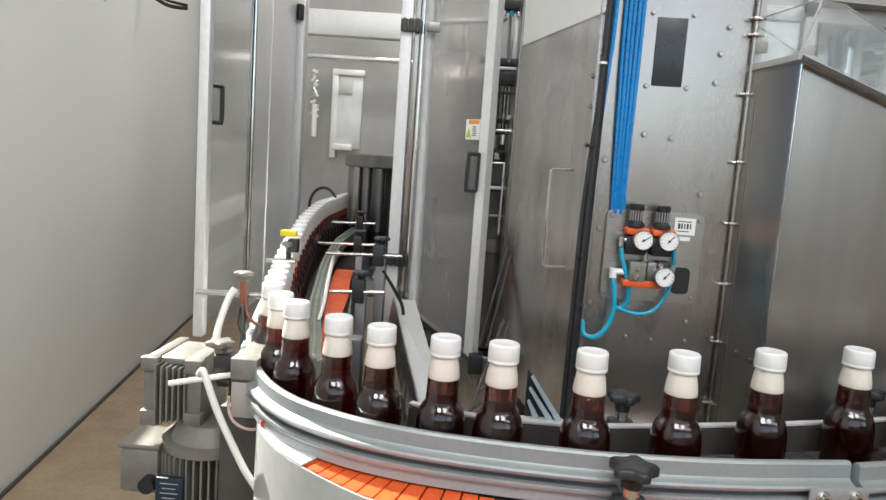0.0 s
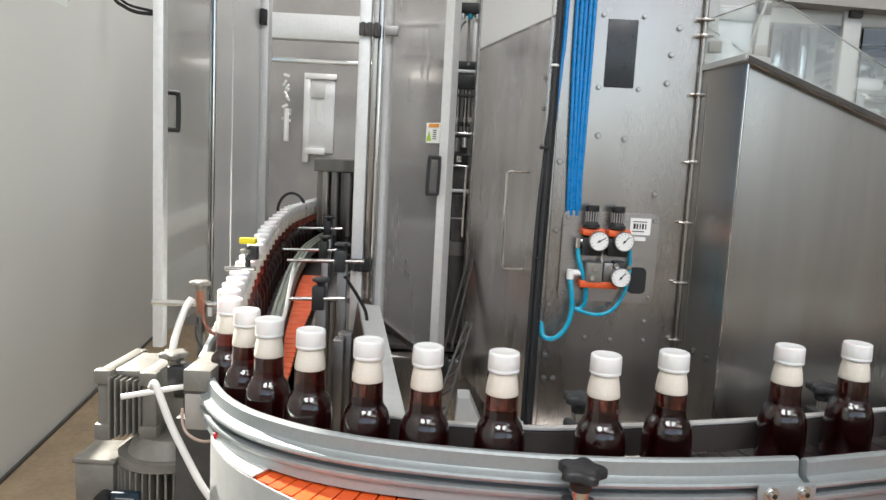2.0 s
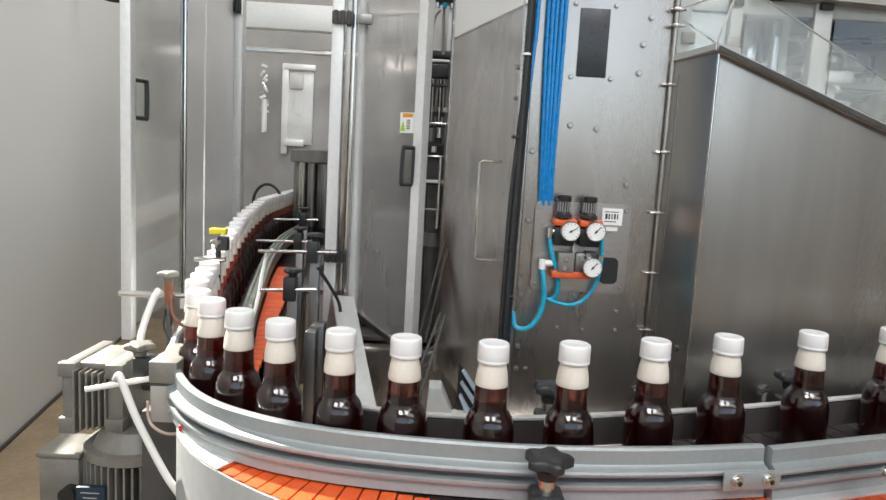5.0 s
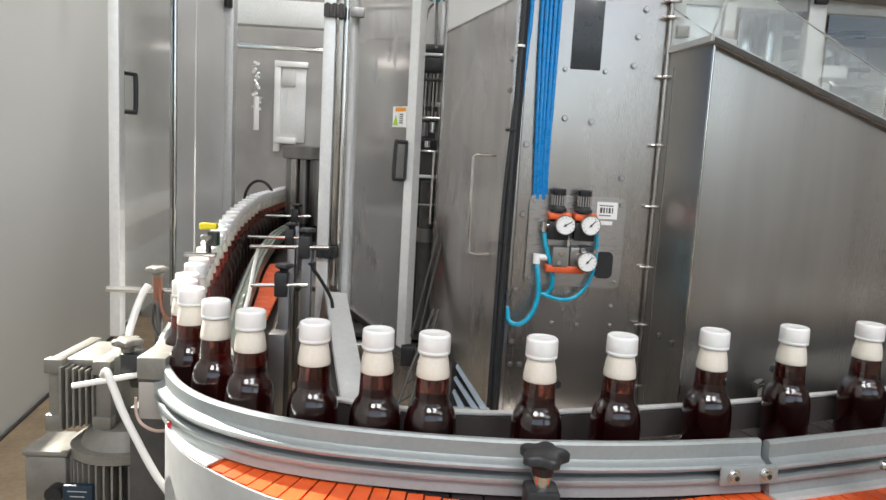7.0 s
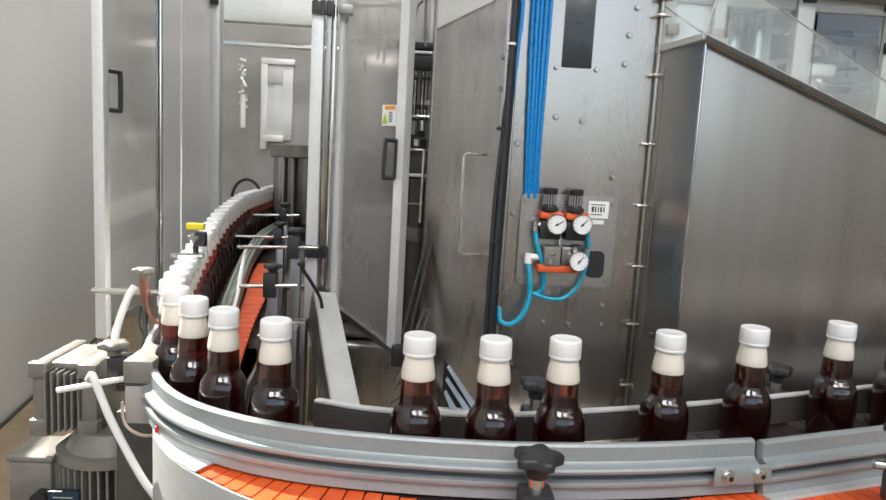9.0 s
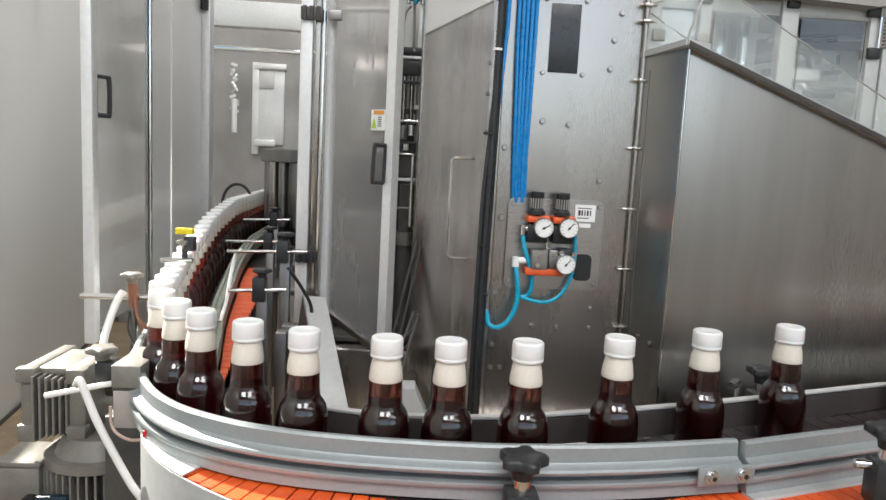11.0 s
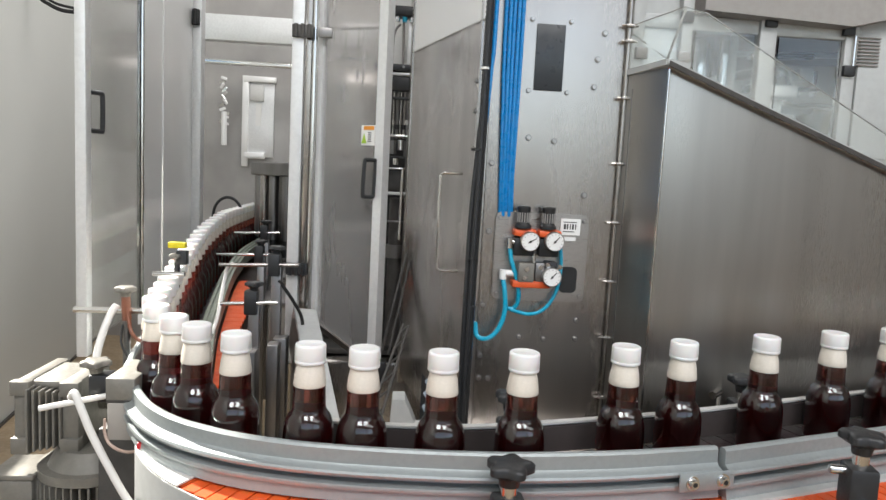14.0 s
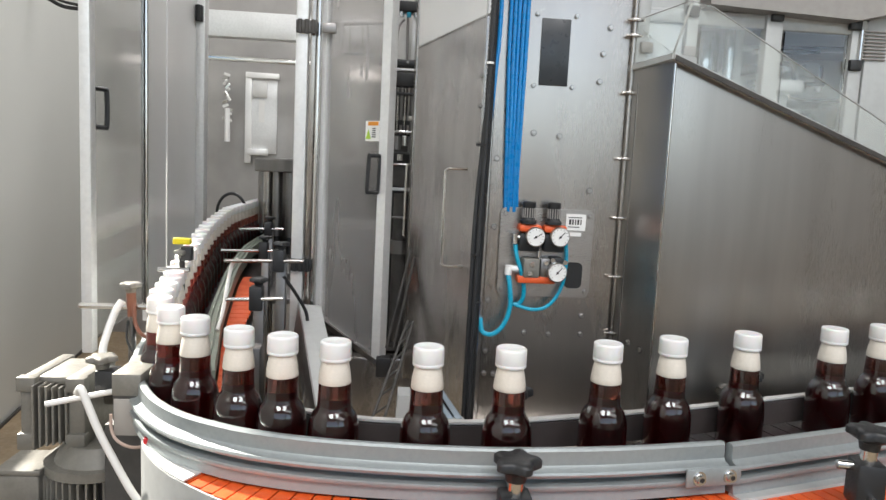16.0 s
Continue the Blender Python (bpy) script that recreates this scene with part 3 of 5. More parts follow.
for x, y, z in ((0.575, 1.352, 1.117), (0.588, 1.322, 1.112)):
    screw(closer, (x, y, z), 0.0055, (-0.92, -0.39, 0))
# dark window
part("dark_window", B((0.4105, 1.3985, 1.650), (0.054, 0.004, 0.121), None, 0.0015), SMOKE, closer, "black inspection window")
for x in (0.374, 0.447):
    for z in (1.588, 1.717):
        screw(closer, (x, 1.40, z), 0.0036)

# angled door with its handle and the cable along its edge
D0, D1 = Vector((0.165, 1.75, 0)), Vector((0.286, 1.378, 0))
dd = (D1 - D0).normalized()
dn = Vector((dd.y, -dd.x, 0))
dn = dn if dn.x < 0 else -dn


def door_at(u, z, out=0.0):
    p = D0 + (D1 - D0) * u + dn * out
    return Vector((p.x, p.y, z))


part("angled_panel", slab([door_at(0, 0.93), door_at(1, 0.88), door_at(1, 1.706), door_at(0, 1.706)], 0.015, -dn), STEEL_L, closer, "angled steel door panel")
part("upper_panel", slab([door_at(0, 1.709), door_at(1, 1.709), door_at(1, 2.6), door_at(0, 2.6)], 0.015, -dn), PALE, closer)
part("panel_seam", R(door_at(0, 1.7075, 0.001), door_at(1, 1.7075, 0.001), 0.0018, 8), CHROME, closer)
part("door_edge", slab([door_at(0.955, 0.88, 0.002), door_at(0.968, 0.88, 0.002), door_at(0.968, 2.5, 0.002), door_at(0.955, 2.5, 0.002)], 0.004, -dn), CHROME, closer)
part("door_handle", hose(bmesh.new(), [door_at(0.82, 1.428, 0), door_at(0.79, 1.428, 0.034), door_at(0.782, 1.423, 0.04), door_at(0.785, 1.242, 0.04), door_at(0.79, 1.237, 0.034), door_at(0.82, 1.237, 0)], 0.0032, 10, 1), CHROME, closer, "bent rod handle")
for z in (1.545, 1.60, 1.475, 1.06):
    screw(closer, door_at(0.94, z, 0.0), 0.004, dn)
# black strip for the shade in the gap between door and front panel
part("gap_shade", B((0.296, 1.42, 1.5), (0.03, 0.01, 2.0)), RUBBER_AND_SHADE, closer)

# cables and hoses at the panel's edge
cable = thing("cable", "black corrugated cable down the machine's edge", "cable")
cbm = bmesh.new()
hose(cbm, [(0.2895, 1.362, 2.4), (0.2885, 1.362, 1.74), (0.286, 1.361, 1.5), (0.283, 1.360, 1.3), (0.281, 1.360, 1.1), (0.280, 1.362, 0.9)], 0.0056, 10, 5)
part("sheath", cbm, BLACK, cable)
ribs = bmesh.new()
for z in np.arange(1.52, 1.95, 0.0085):
    x = float(np.interp(z, [0.9, 1.1, 1.3, 1.5, 1.74, 2.4], [0.280, 0.281, 0.283, 0.286, 0.2885, 0.2895]))
    y = float(np.interp(z, [0.9, 1.1, 1.3, 1.5, 1.74], [1.362, 1.360, 1.360, 1.361, 1.362]))
    rod(ribs, (x, y, z - 0.0017), (x, y, z + 0.0017), 0.0063, 10)
part("ribs", ribs, BLACK, cable)
for z in (1.615, 1.38, 1.18):
    part("cable_tie", R((0.286, 1.361, z), (0.286, 1.361, z + 0.004), 0.0078, 14), PAPER if z > 1.6 else BLACK, cable)
cable2 = thing("cable", "thin black cable down the machine's edge", "cable")
part("sheath", H([(0.293, 1.372, 2.4), (0.294, 1.372, 1.6), (0.292, 1.370, 1.4), (0.289, 1.369, 1.2), (0.288, 1.371, 0.9)], 0.0042, 8), RUBBER_AND_SHADE, cable2)

cable3 = thing("cable", "black cable bundled behind the corrugated cable", "cable")
part("sheath", H([(0.294, 1.368, 2.4), (0.293, 1.367, 1.70), (0.283, 1.364, 1.5), (0.275, 1.362, 1.35), (0.2735, 1.362, 1.2), (0.272, 1.364, 0.9)], 0.0044, 8), BLACK, cable3)
for z in (1.47, 1.27):
    part("cable_tie", R((0.279, 1.362, z), (0.279, 1.362, z + 0.004), 0.0098, 14), RUBBER_AND_SHADE, cable3)

for k, (x0, x1, col) in enumerate(((0.3235, 0.3345, BLUE), (0.3315, 0.3395, BLUE), (0.3395, 0.345, BLUE), (0.3475, 0.3505, BLUE), (0.3555, 0.356, BLUE))):
    air = thing("air_hose", "bright blue pneumatic hose on the steel panel", "hose", "blue hose bundle")
    y = 1.391 - 0.003 * (k % 2)
    part("hose", H([(x0, y, 2.5), (x0, y, 1.75), ((x0 + x1) / 2 - 0.002, y - 0.003, 1.55), (x1 - 0.003, y, 1.42), (x1, y + 0.004, 1.352)], 0.0036, 10), col, air)
air = thing("air_hose", "bright blue pneumatic hose beside the black cable", "hose")
part("hose", H([(0.303, 1.374, 2.5), (0.303, 1.374, 1.75), (0.2995, 1.374, 1.62), (0.2945, 1.376, 1.52), (0.291, 1.380, 1.42), (0.291, 1.384, 1.0)], 0.0042, 10), BLUE, air)

# ---- air regulator unit ----
unit = thing("air_regulator_unit", "air regulator unit with three white gauges and orange bodies", "regulator")


def rounded(cx, cz, w, h, r, y):
    """The outline of an upright plate with round corners."""
    out = []
    for sx, sz, a0 in ((1, 1, 0), (-1, 1, 90), (-1, -1, 180), (1, -1, 270)):
        for k in range(6):
            a = radians(a0 + 18 * k)
            out.append((cx + sx * (w / 2 - r) + r * math.cos(a), y, cz + sz * (h / 2 - r) + r * math.sin(a)))
    return out


part("mounting_plate", slab(rounded(0.4155, 1.277, 0.178, 0.168, 0.012, 1.390), 0.006, (0, 1, 0)), STEEL_H, unit)
for x in (0.335, 0.496):
    for z in (1.205, 1.349):
        screw(unit, (x, 1.390, z), 0.0035)
# hole drawn as a black patch, its inner shade put into the colour
part("cutout", slab(rounded(0.4715, 1.236, 0.034, 0.050, 0.010, 1.3885), 0.002, (0, 1, 0)), RUBBER_AND_SHADE, unit, "dark cut-out in the plate")


def gauge(x, z, y, turn):
    g = part("gauge", lathe([(0, 0.0), (0.0150, 0.0), (0.0178, 0.002), (0.0182, 0.006), (0.0182, 0.018), (0.0168, 0.0195), (0.0164, 0.0182), (0, 0.0182)], 32), STEEL_H, unit, "round pressure gauge", 40)
    g.matrix_world = pose(x, y, z, 90, 0, 0)
    part("gauge_face", lathe([(0, 0.0184), (0.0162, 0.0184), (0.0162, 0.0190), (0, 0.0190)], 32), PAPER, g)
    bm = box(bmesh.new(), (0, 0.004, 0.0197), (0.0014, 0.017, 0.0008), Matrix.Rotation(radians(turn), 4, "Z"))
    rod(bm, (0, 0, 0.0190), (0, 0, 0.0206), 0.0021, 12)
    part("needle", bm, INK, g)
    bm = bmesh.new()
    for k in range(11):
        box(bm, (0, 0.0136, 0.0194), (0.0007, 0.0026, 0.0005), Matrix.Rotation(radians(135 - 27 * k), 4, "Z"))
    part("scale_marks", bm, INK, g)
    return g


gauge(0.386, 1.3100, 1.364, -60)
gauge(0.4315, 1.3115, 1.364, -42)
gauge(0.4305, 1.2455, 1.364, -40)
for x in (0.3745, 0.4215):
    kb = part("regulator_knob", lathe([(0, 0), (0.0155, 0), (0.0155, 0.005), (0.0125, 0.008), (0.0118, 0.010), (0.0118, 0.030), (0.0125, 0.031), (0.0125, 0.039), (0.0105, 0.041), (0, 0.041)], 24), BLACK, unit, "dark grey adjusting knob", 35)
    kb.location = (x, 1.368, 1.333)
    bm = bmesh.new()
    for k in range(16):
        a = 2 * math.pi * k / 16
        box(bm, (x + 0.012 * math.cos(a), 1.368 + 0.012 * math.sin(a), 1.353), (0.0018, 0.0018, 0.018))
    part("knob_ribs", bm, SOFFIT, unit)
    part("regulator_body", B((x + 0.004, 1.373, 1.3245), (0.043, 0.030, 0.014), None, 0.005), ORANGE, unit, "orange regulator body")
    part("regulator_base", B((x + 0.004, 1.377, 1.298), (0.038, 0.026, 0.034), None, 0.003), BLACK, unit)
part("filter_stem", R((0.400, 1.374, 1.285), (0.400, 1.374, 1.262), 0.004, 12), CHROME, unit)
part("valve_block", B((0.384, 1.372, 1.251), (0.030, 0.034, 0.036), None, 0.003), CAST, unit)
part("valve_block", B((0.410, 1.374, 1.250), (0.018, 0.030, 0.040), None, 0.003), STEEL_D, unit)
part("valve_block", B((0.432, 1.378, 1.250), (0.024, 0.026, 0.044), None, 0.003), BLACK, unit)
for x, z in ((0.381, 1.241), (0.384, 1.258), (0.410, 1.262), (0.423, 1.266), (0.446, 1.264)):
    bm = R((x, 1.357, z), (x, 1.353, z), 0.0045, 16)
    part("valve_screw", bm, CHROME, unit)
part("valve_rail", B((0.395, 1.372, 1.2285), (0.072, 0.030, 0.013), None, 0.003), ORANGE, unit, "orange valve rail")
for x, z, m_ in ((0.353, 1.306, CHROME), (0.343, 1.247, PAPER)):
    bm = R((x + 0.020, 1.372, z), (x, 1.372, z), 0.006, 14)
    rod(bm, (x, 1.372, z + 0.006), (x, 1.372, z - 0.012), 0.0068, 14)
    part("elbow_fitting", bm, m_, unit)
part("loop_hose", H([(0.353, 1.372, 1.296), (0.357, 1.368, 1.27), (0.366, 1.368, 1.245), (0.374, 1.370, 1.215), (0.375, 1.376, 1.192), (0.368, 1.380, 1.179), (0.356, 1.378, 1.178)], 0.0042, 10), CYAN, unit)
part("loop_hose", H([(0.343, 1.372, 1.238), (0.347, 1.368, 1.215), (0.350, 1.368, 1.18), (0.344, 1.368, 1.15), (0.330, 1.368, 1.128), (0.314, 1.370, 1.120), (0.300, 1.374, 1.126), (0.296, 1.378, 1.15)], 0.0046, 10), CYAN, unit)
part("loop_hose", H([(0.450, 1.380, 1.305), (0.4535, 1.378, 1.268), (0.450, 1.376, 1.226), (0.438, 1.376, 1.195), (0.420, 1.378, 1.175), (0.395, 1.378, 1.169), (0.362, 1.378, 1.176)], 0.0036, 10), CYAN, unit)
tag = part("type_label", B((0.4695, 1.3888, 1.3375), (0.038, 0.002, 0.031)), PAPER, unit, "white label with dark printing")
bm = bmesh.new()
for k, w in enumerate((0.006, 0.004, 0.003, 0.005, 0.003)):
    box(bm, (0.4575 + 0.0052 * k + 0.001, 1.3876, 1.338), (w * 0.7, 0.0006, 0.010))
box(bm, (0.468, 1.3876, 1.3465), (0.026, 0.0006, 0.0016))
box(bm, (0.466, 1.3876, 1.3285), (0.022, 0.0006, 0.0016))
part("label_print", bm, INK, tag)
part("type_label", B((0.470, 1.3888, 1.3145), (0.022, 0.002, 0.007)), PAPER, unit)

# ---- clear guard over the sloped housing ----
guard = thing("guard_enclosure", "clear guard enclosure with aluminium frames over the sloped housing", "machine guard")


def gx(x):
    return 1.74 + 0.023 * (x - 0.66)


for x, w in ((0.69, 0.03), (0.808, 0.028), (1.012, 0.042), (1.226, 0.034), (1.50, 0.04), (1.95, 0.04)):
    part("frame_post", B((x, gx(x), 1.72), (w, 0.03, 0.90), None, 0.003), GUARD_ALU, guard)
part("frame_beam", B((1.5, 1.757, 1.817), (1.70, 0.028, 0.034), None, 0.003), GUARD_ALU, guard)
part("frame_beam", B((1.5, 1.757, 2.155), (1.70, 0.028, 0.034), None, 0.003), GUARD_ALU, guard)
for x in (0.752, 0.921, 1.127):
    w = {0.752: 0.092, 0.921: 0.172, 1.127: 0.160}[x]
    p = part("pane", B((x, gx(x), 1.60), (w, 0.006, 0.455)), CLEAR, guard, "clear acrylic pane")
    p.visible_shadow = False
for x, z in ((0.802, 1.732), (0.804, 1.825), (1.014, 1.829), (1.212, 1.822), (1.222, 1.727), (0.70, 1.735)):
    part("bracket", B((x, gx(x) - 0.018, z), (0.030, 0.012, 0.026), None, 0.003), SOFFIT if z < 1.78 and x < 1 else BLACK, guard)
part("white_panel", B((0.752, 1.752, 1.80), (0.088, 0.004, 0.20)), GUARD_ALU, guard)
part("louvre_panel", B((1.42, 1.748, 1.70), (0.34, 0.012, 0.36), None, 0.003), GUARD_ALU, guard)
for k in range(9):
    part("slat", B((1.268, 1.740, 1.744 + 0.0082 * k), (0.062, 0.008, 0.0036), pose(0, 0, 0), 0.001, 1), SOFFIT, guard)
part("slim_pole", R((1.231, 1.735, 1.73), (1.231, 1.735, 1.81), 0.005, 10), CHROME, guard)
hood = thing("overhead_hood", "grey painted overhead hood above the guard", "hood")
part("hood_body", slab([(0.835, 1.70, 1.838), (1.20, 1.70, 1.824), (1.50, 1.70, 1.90), (2.6, 1.70, 1.95), (2.6, 1.70, 2.6), (0.835, 1.70, 2.6)], 0.9, (0, 1, 0)), SOFFIT, hood)
# bowl feeder and parts behind the guard
feeder = thing("cap_feeder", "polished steel cap feeder behind clear guard", "feeder")
part("bowl", lathe([(0, 0.0), (0.14, 0.0), (0.20, 0.06), (0.24, 0.14), (0.245, 0.15), (0.235, 0.15), (0.19, 0.07), (0.13, 0.015), (0, 0.015)], 40), CHROME, feeder, "", 40).location = (1.27, 2.25, 1.52)
part("column", R((1.27, 2.25, 0.5), (1.27, 2.25, 1.53), 0.10, 24), STEEL, feeder)
part("cylinder", R((0.955, 1.98, 1.60), (0.955, 1.98, 1.88), 0.035, 24), CHROME, feeder)
part("cylinder", R((0.915, 2.05, 1.55), (0.915, 2.05, 1.76), 0.02, 18), CHROME, feeder)
part("cross_bar", R((0.78, 2.0, 1.72), (1.05, 2.0, 1.73), 0.010, 14), ALU_FRAME, feeder)
part("cross_bar", R((1.04, 1.95, 1.795), (1.5, 1.95, 1.815), 0.008, 14), ALU_FRAME, feeder)
part("deck", B((1.2, 2.15, 1.50), (0.9, 0.6, 0.02)), STEEL, feeder)
part("curved_pipe", H([(1.05, 2.0, 1.74), (1.13, 2.0, 1.75), (1.17, 2.0, 1.70), (1.22, 2.0, 1.66), (1.3, 2.0, 1.665)], 0.014, 12), SOFFIT, feeder)
for k in range(3):
    part("spout", R((1.20 + 0.05 * k, 2.0, 1.70), (1.20 + 0.05 * k, 2.0, 1.77), 0.016 - 0.003 * k, 14), CHROME, feeder)
for x, z, w, h, m_ in ((0.90, 1.655, 0.05, 0.03, PAPER), (0.93, 1.63, 0.07, 0.02, CHROME), (1.10, 1.70, 0.07, 0.018, CAST), (1.13, 1.665, 0.10, 0.012, CHROME), (1.19, 1.725, 0.05, 0.03, COVER), (1.16, 1.63, 0.09, 0.016, GUARD_ALU)):
    part("feeder_bracket", B((x, 1.93, z), (w, 0.04, h), pose(0, 0, 0), 0.003), m_, feeder)
part("disc", R((1.13, 1.95, 1.742), (1.13, 1.965, 1.742), 0.032, 28), GUARD_ALU, feeder)
part("slant_bar", R((0.86, 1.90, 1.615), (0.97, 1.90, 1.68), 0.006, 10), CHROME, feeder)
part("rear_panel", B((1.3, 2.62, 1.7), (1.5, 0.02, 1.7)), COVER, feeder)
part("feeder_box", B((1.006, 1.93, 1.731), (0.072, 0.05, 0.034), pose(0, 0, 0, 0, 4, 0), 0.004), PAPER, feeder)
part("box_clip", R((0.985, 1.902, 1.716), (1.050, 1.902, 1.744), 0.0028, 8), SOFFIT, feeder)
part("box_stand", R((1.006, 1.94, 1.51), (1.006, 1.94, 1.715), 0.010, 12), STEEL, feeder)
part("feeder_box", B((1.135, 1.90, 1.69), (0.085, 0.08, 0.034), None, 0.010), COVER, feeder)
part("bent_tube", H([(0.90, 1.88, 1.64), (0.93, 1.88, 1.652), (0.955, 1.88, 1.675), (0.965, 1.88, 1.70)], 0.004, 8), IRON_AND_SHADE, feeder)
part("bent_tube", H([(1.08, 1.88, 1.745), (1.13, 1.88, 1.748), (1.15, 1.88, 1.735), (1.155, 1.88, 1.715), (1.175, 1.88, 1.70), (1.24, 1.88, 1.702)], 0.006, 8), IRON_AND_SHADE, feeder)
part("bent_tube", H([(1.12, 1.90, 1.705), (1.14, 1.90, 1.69), (1.16, 1.90, 1.668), (1.18, 1.90, 1.662), (1.30, 1.90, 1.664)], 0.005, 8), CHROME, feeder)
part("top_pipe", R((1.05, 1.90, 1.778), (1.23, 1.90, 1.790), 0.008, 12), CHROME, feeder)
part("bright_column", R((0.975, 1.88, 1.66), (0.975, 1.88, 1.83), 0.013, 16), CHROME, feeder)
part("bright_column", B((1.005, 1.90, 1.70), (0.022, 0.02, 0.30), None, 0.003), COVER, feeder)
part("side_block", B((1.205, 1.90, 1.738), (0.040, 0.04, 0.034), None, 0.003), COVER, feeder)
part("dark_block", B((0.88, 1.95, 1.735), (0.07, 0.03, 0.018), None, 0.003), SOFFIT, feeder)
for k in range(3):
    part("sensor_tube", R((0.895 + 0.006 * k, 1.88, 1.69), (0.895 + 0.006 * k, 1.88, 1.708), 0.002, 8), PAPER, feeder)

# ---- filling machine: doors, posts, tunnel ----
filler = thing("filling_machine", "stainless filling machine with aluminium-framed doors round a bottle tunnel", "machine")


# west side of the tunnel
W0, W1 = Vector((-0.552, 1.66, 0)), Vector((-0.636, 2.75, 0))
wd = (W1 - W0).normalized()


def west(v, z, out=0.0):
    p = W0 + wd * v
    return Vector((p.x + wd.y * out, p.y - wd.x * out, z))


part("tunnel_post", B((-0.548, 1.665, 1.80), (0.024, 0.028, 1.64), None, 0.003), ALU_FRAME, filler)
part("tunnel_post", B((-0.622, 2.74, 1.75), (0.046, 0.05, 1.65), None, 0.004), ALU_FRAME, filler)
wdoor = part("side_door", slab([west(0.01, 1.0), west(0.43, 1.0), west(0.43, 2.6), west(0.01, 2.6)], 0.006, (-wd.y, wd.x, 0)), FROST, filler, "hazy clear side door with dark handle")
wdoor.visible_shadow = False
part("door_gap", slab([west(0.43, 1.0, -0.004), west(0.455, 1.0, -0.004), west(0.455, 2.6, -0.004), west(0.43, 2.6, -0.004)], 0.008, (-wd.y, wd.x, 0)), RUBBER_AND_SHADE, filler)
part("gap_rod", R(west(0.438, 1.0, 0.004), west(0.438, 2.6, 0.004), 0.005, 10), CHROME, filler)
part("side_panel", slab([west(0.455, 0.95), west(0.66, 0.95), west(0.66, 2.6), west(0.455, 2.6)], 0.012, (-wd.y, wd.x, 0)), PALE, filler)
part("side_panel", slab([west(0.665, 0.95, 0.003), west(1.06, 0.95, 0.003), west(1.06, 2.6, 0.003), west(0.665, 2.6, 0.003)], 0.012, (-wd.y, wd.x, 0)), PALE, filler)


def grip(a, b, out, r, name="door_handle", mat=BLACK):
    """A D-shaped handle from a to b that stands off by the vector out."""
    a, b, out = Vector(a), Vector(b), Vector(out)
    e = (b - a) * 0.08
    bm = H([a, a + out * 0.8, a + out + e, b + out - e, b + out * 0.8, b], r, 10, 4)
    rod(bm, a, b, r * 0.8, 10)
    return part(name, bm, mat, filler, "dark D-shaped handle")


grip(west(0.035, 1.568, 0.006), west(0.035, 1.484, 0.006), (wd.y * 0.018 + wd.x * 0.03, -wd.x * 0.018 + wd.y * 0.03, 0), 0.0055)
# hinges and east side: door in a post frame
part("hinge_post", B((-0.118, 1.855, 1.80), (0.030, 0.03, 1.75), None, 0.004), ALU_FRAME, filler)
part("hinge_post", B((-0.092, 1.862, 1.80), (0.014, 0.03, 1.75), None, 0.003), STEEL, filler)
part("hinge_rod", R((-0.078, 1.852, 0.95), (-0.078, 1.852, 2.6), 0.007, 12), CHROME, filler)
E0, E1 = Vector((-0.062, 1.862, 0)), Vector((0.105, 1.742, 0))
ed = (E1 - E0).normalized()


def east(u, z, out=0.0):
    p = E0 + (E1 - E0) * u
    return Vector((p.x + ed.y * out, p.y - ed.x * out, z))


part("front_door", slab([east(0.03, 1.035), east(0.90, 0.965), east(0.90, 2.6), east(0.03, 2.6)], 0.008, (-ed.y, ed.x, 0)), HAZE, filler, "hazy clear door in an aluminium frame").visible_shadow = False
part("door_stile", slab([east(0.88, 0.955, 0.006), east(1.0, 0.945, 0.006), east(1.0, 2.6, 0.006), east(0.88, 2.6, 0.006)], 0.026, (-ed.y, ed.x, 0)), ALU_FRAME, filler)
part("door_stile", slab([east(-0.03, 1.04, 0.006), east(0.04, 1.03, 0.006), east(0.04, 2.6, 0.006), east(-0.03, 2.6, 0.006)], 0.022, (-ed.y, ed.x, 0)), ALU_FRAME, filler)
part("door_bottom", slab([east(0.0, 1.040, 0.008), east(1.0, 0.955, 0.008), east(1.0, 0.940, 0.008), east(0.0, 1.025, 0.008)], 0.024, (-ed.y, ed.x, 0)), STEEL_D, filler)
part("corner_block", B((0.112, 1.735, 0.945), (0.035, 0.03, 0.05), None, 0.004), BLACK, filler)
grip(east(0.90, 1.452, 0.006), east(0.90, 1.366, 0.010), (ed.y * 0.020 - 0.013, -ed.x * 0.020, 0), 0.0050)
for z in (1.172, 1.757):
    bm = B((-0.106, 1.835, z), (0.052, 0.010, 0.030), None, 0.002)
    for x in (-0.122, -0.106, -0.090):
        rod(bm, (x, 1.83, z - 0.016), (x, 1.83, z + 0.016), 0.005, 10)
    part("hinge", bm, BLACK if z < 1.5 else IRON_AND_SHADE, filler)
part("hinge_leaf", B((-0.052, 1.838, 1.757), (0.034, 0.008, 0.024), None, 0.002), STEEL_D, filler)
lab = part("warning_label", slab([east(0.66, 1.535, 0.001), east(0.86, 1.535, 0.001), east(0.86, 1.487, 0.001), east(0.66, 1.487, 0.001)], 0.001, (ed.y, -ed.x, 0)), PAPER, filler, "white warning label with a green triangle")
part("label_band", slab([east(0.70, 1.533, 0.003), east(0.85, 1.533, 0.003), east(0.85, 1.524, 0.003), east(0.70, 1.524, 0.003)], 0.0006, (ed.y, -ed.x, 0)), AMBER_INK, lab)
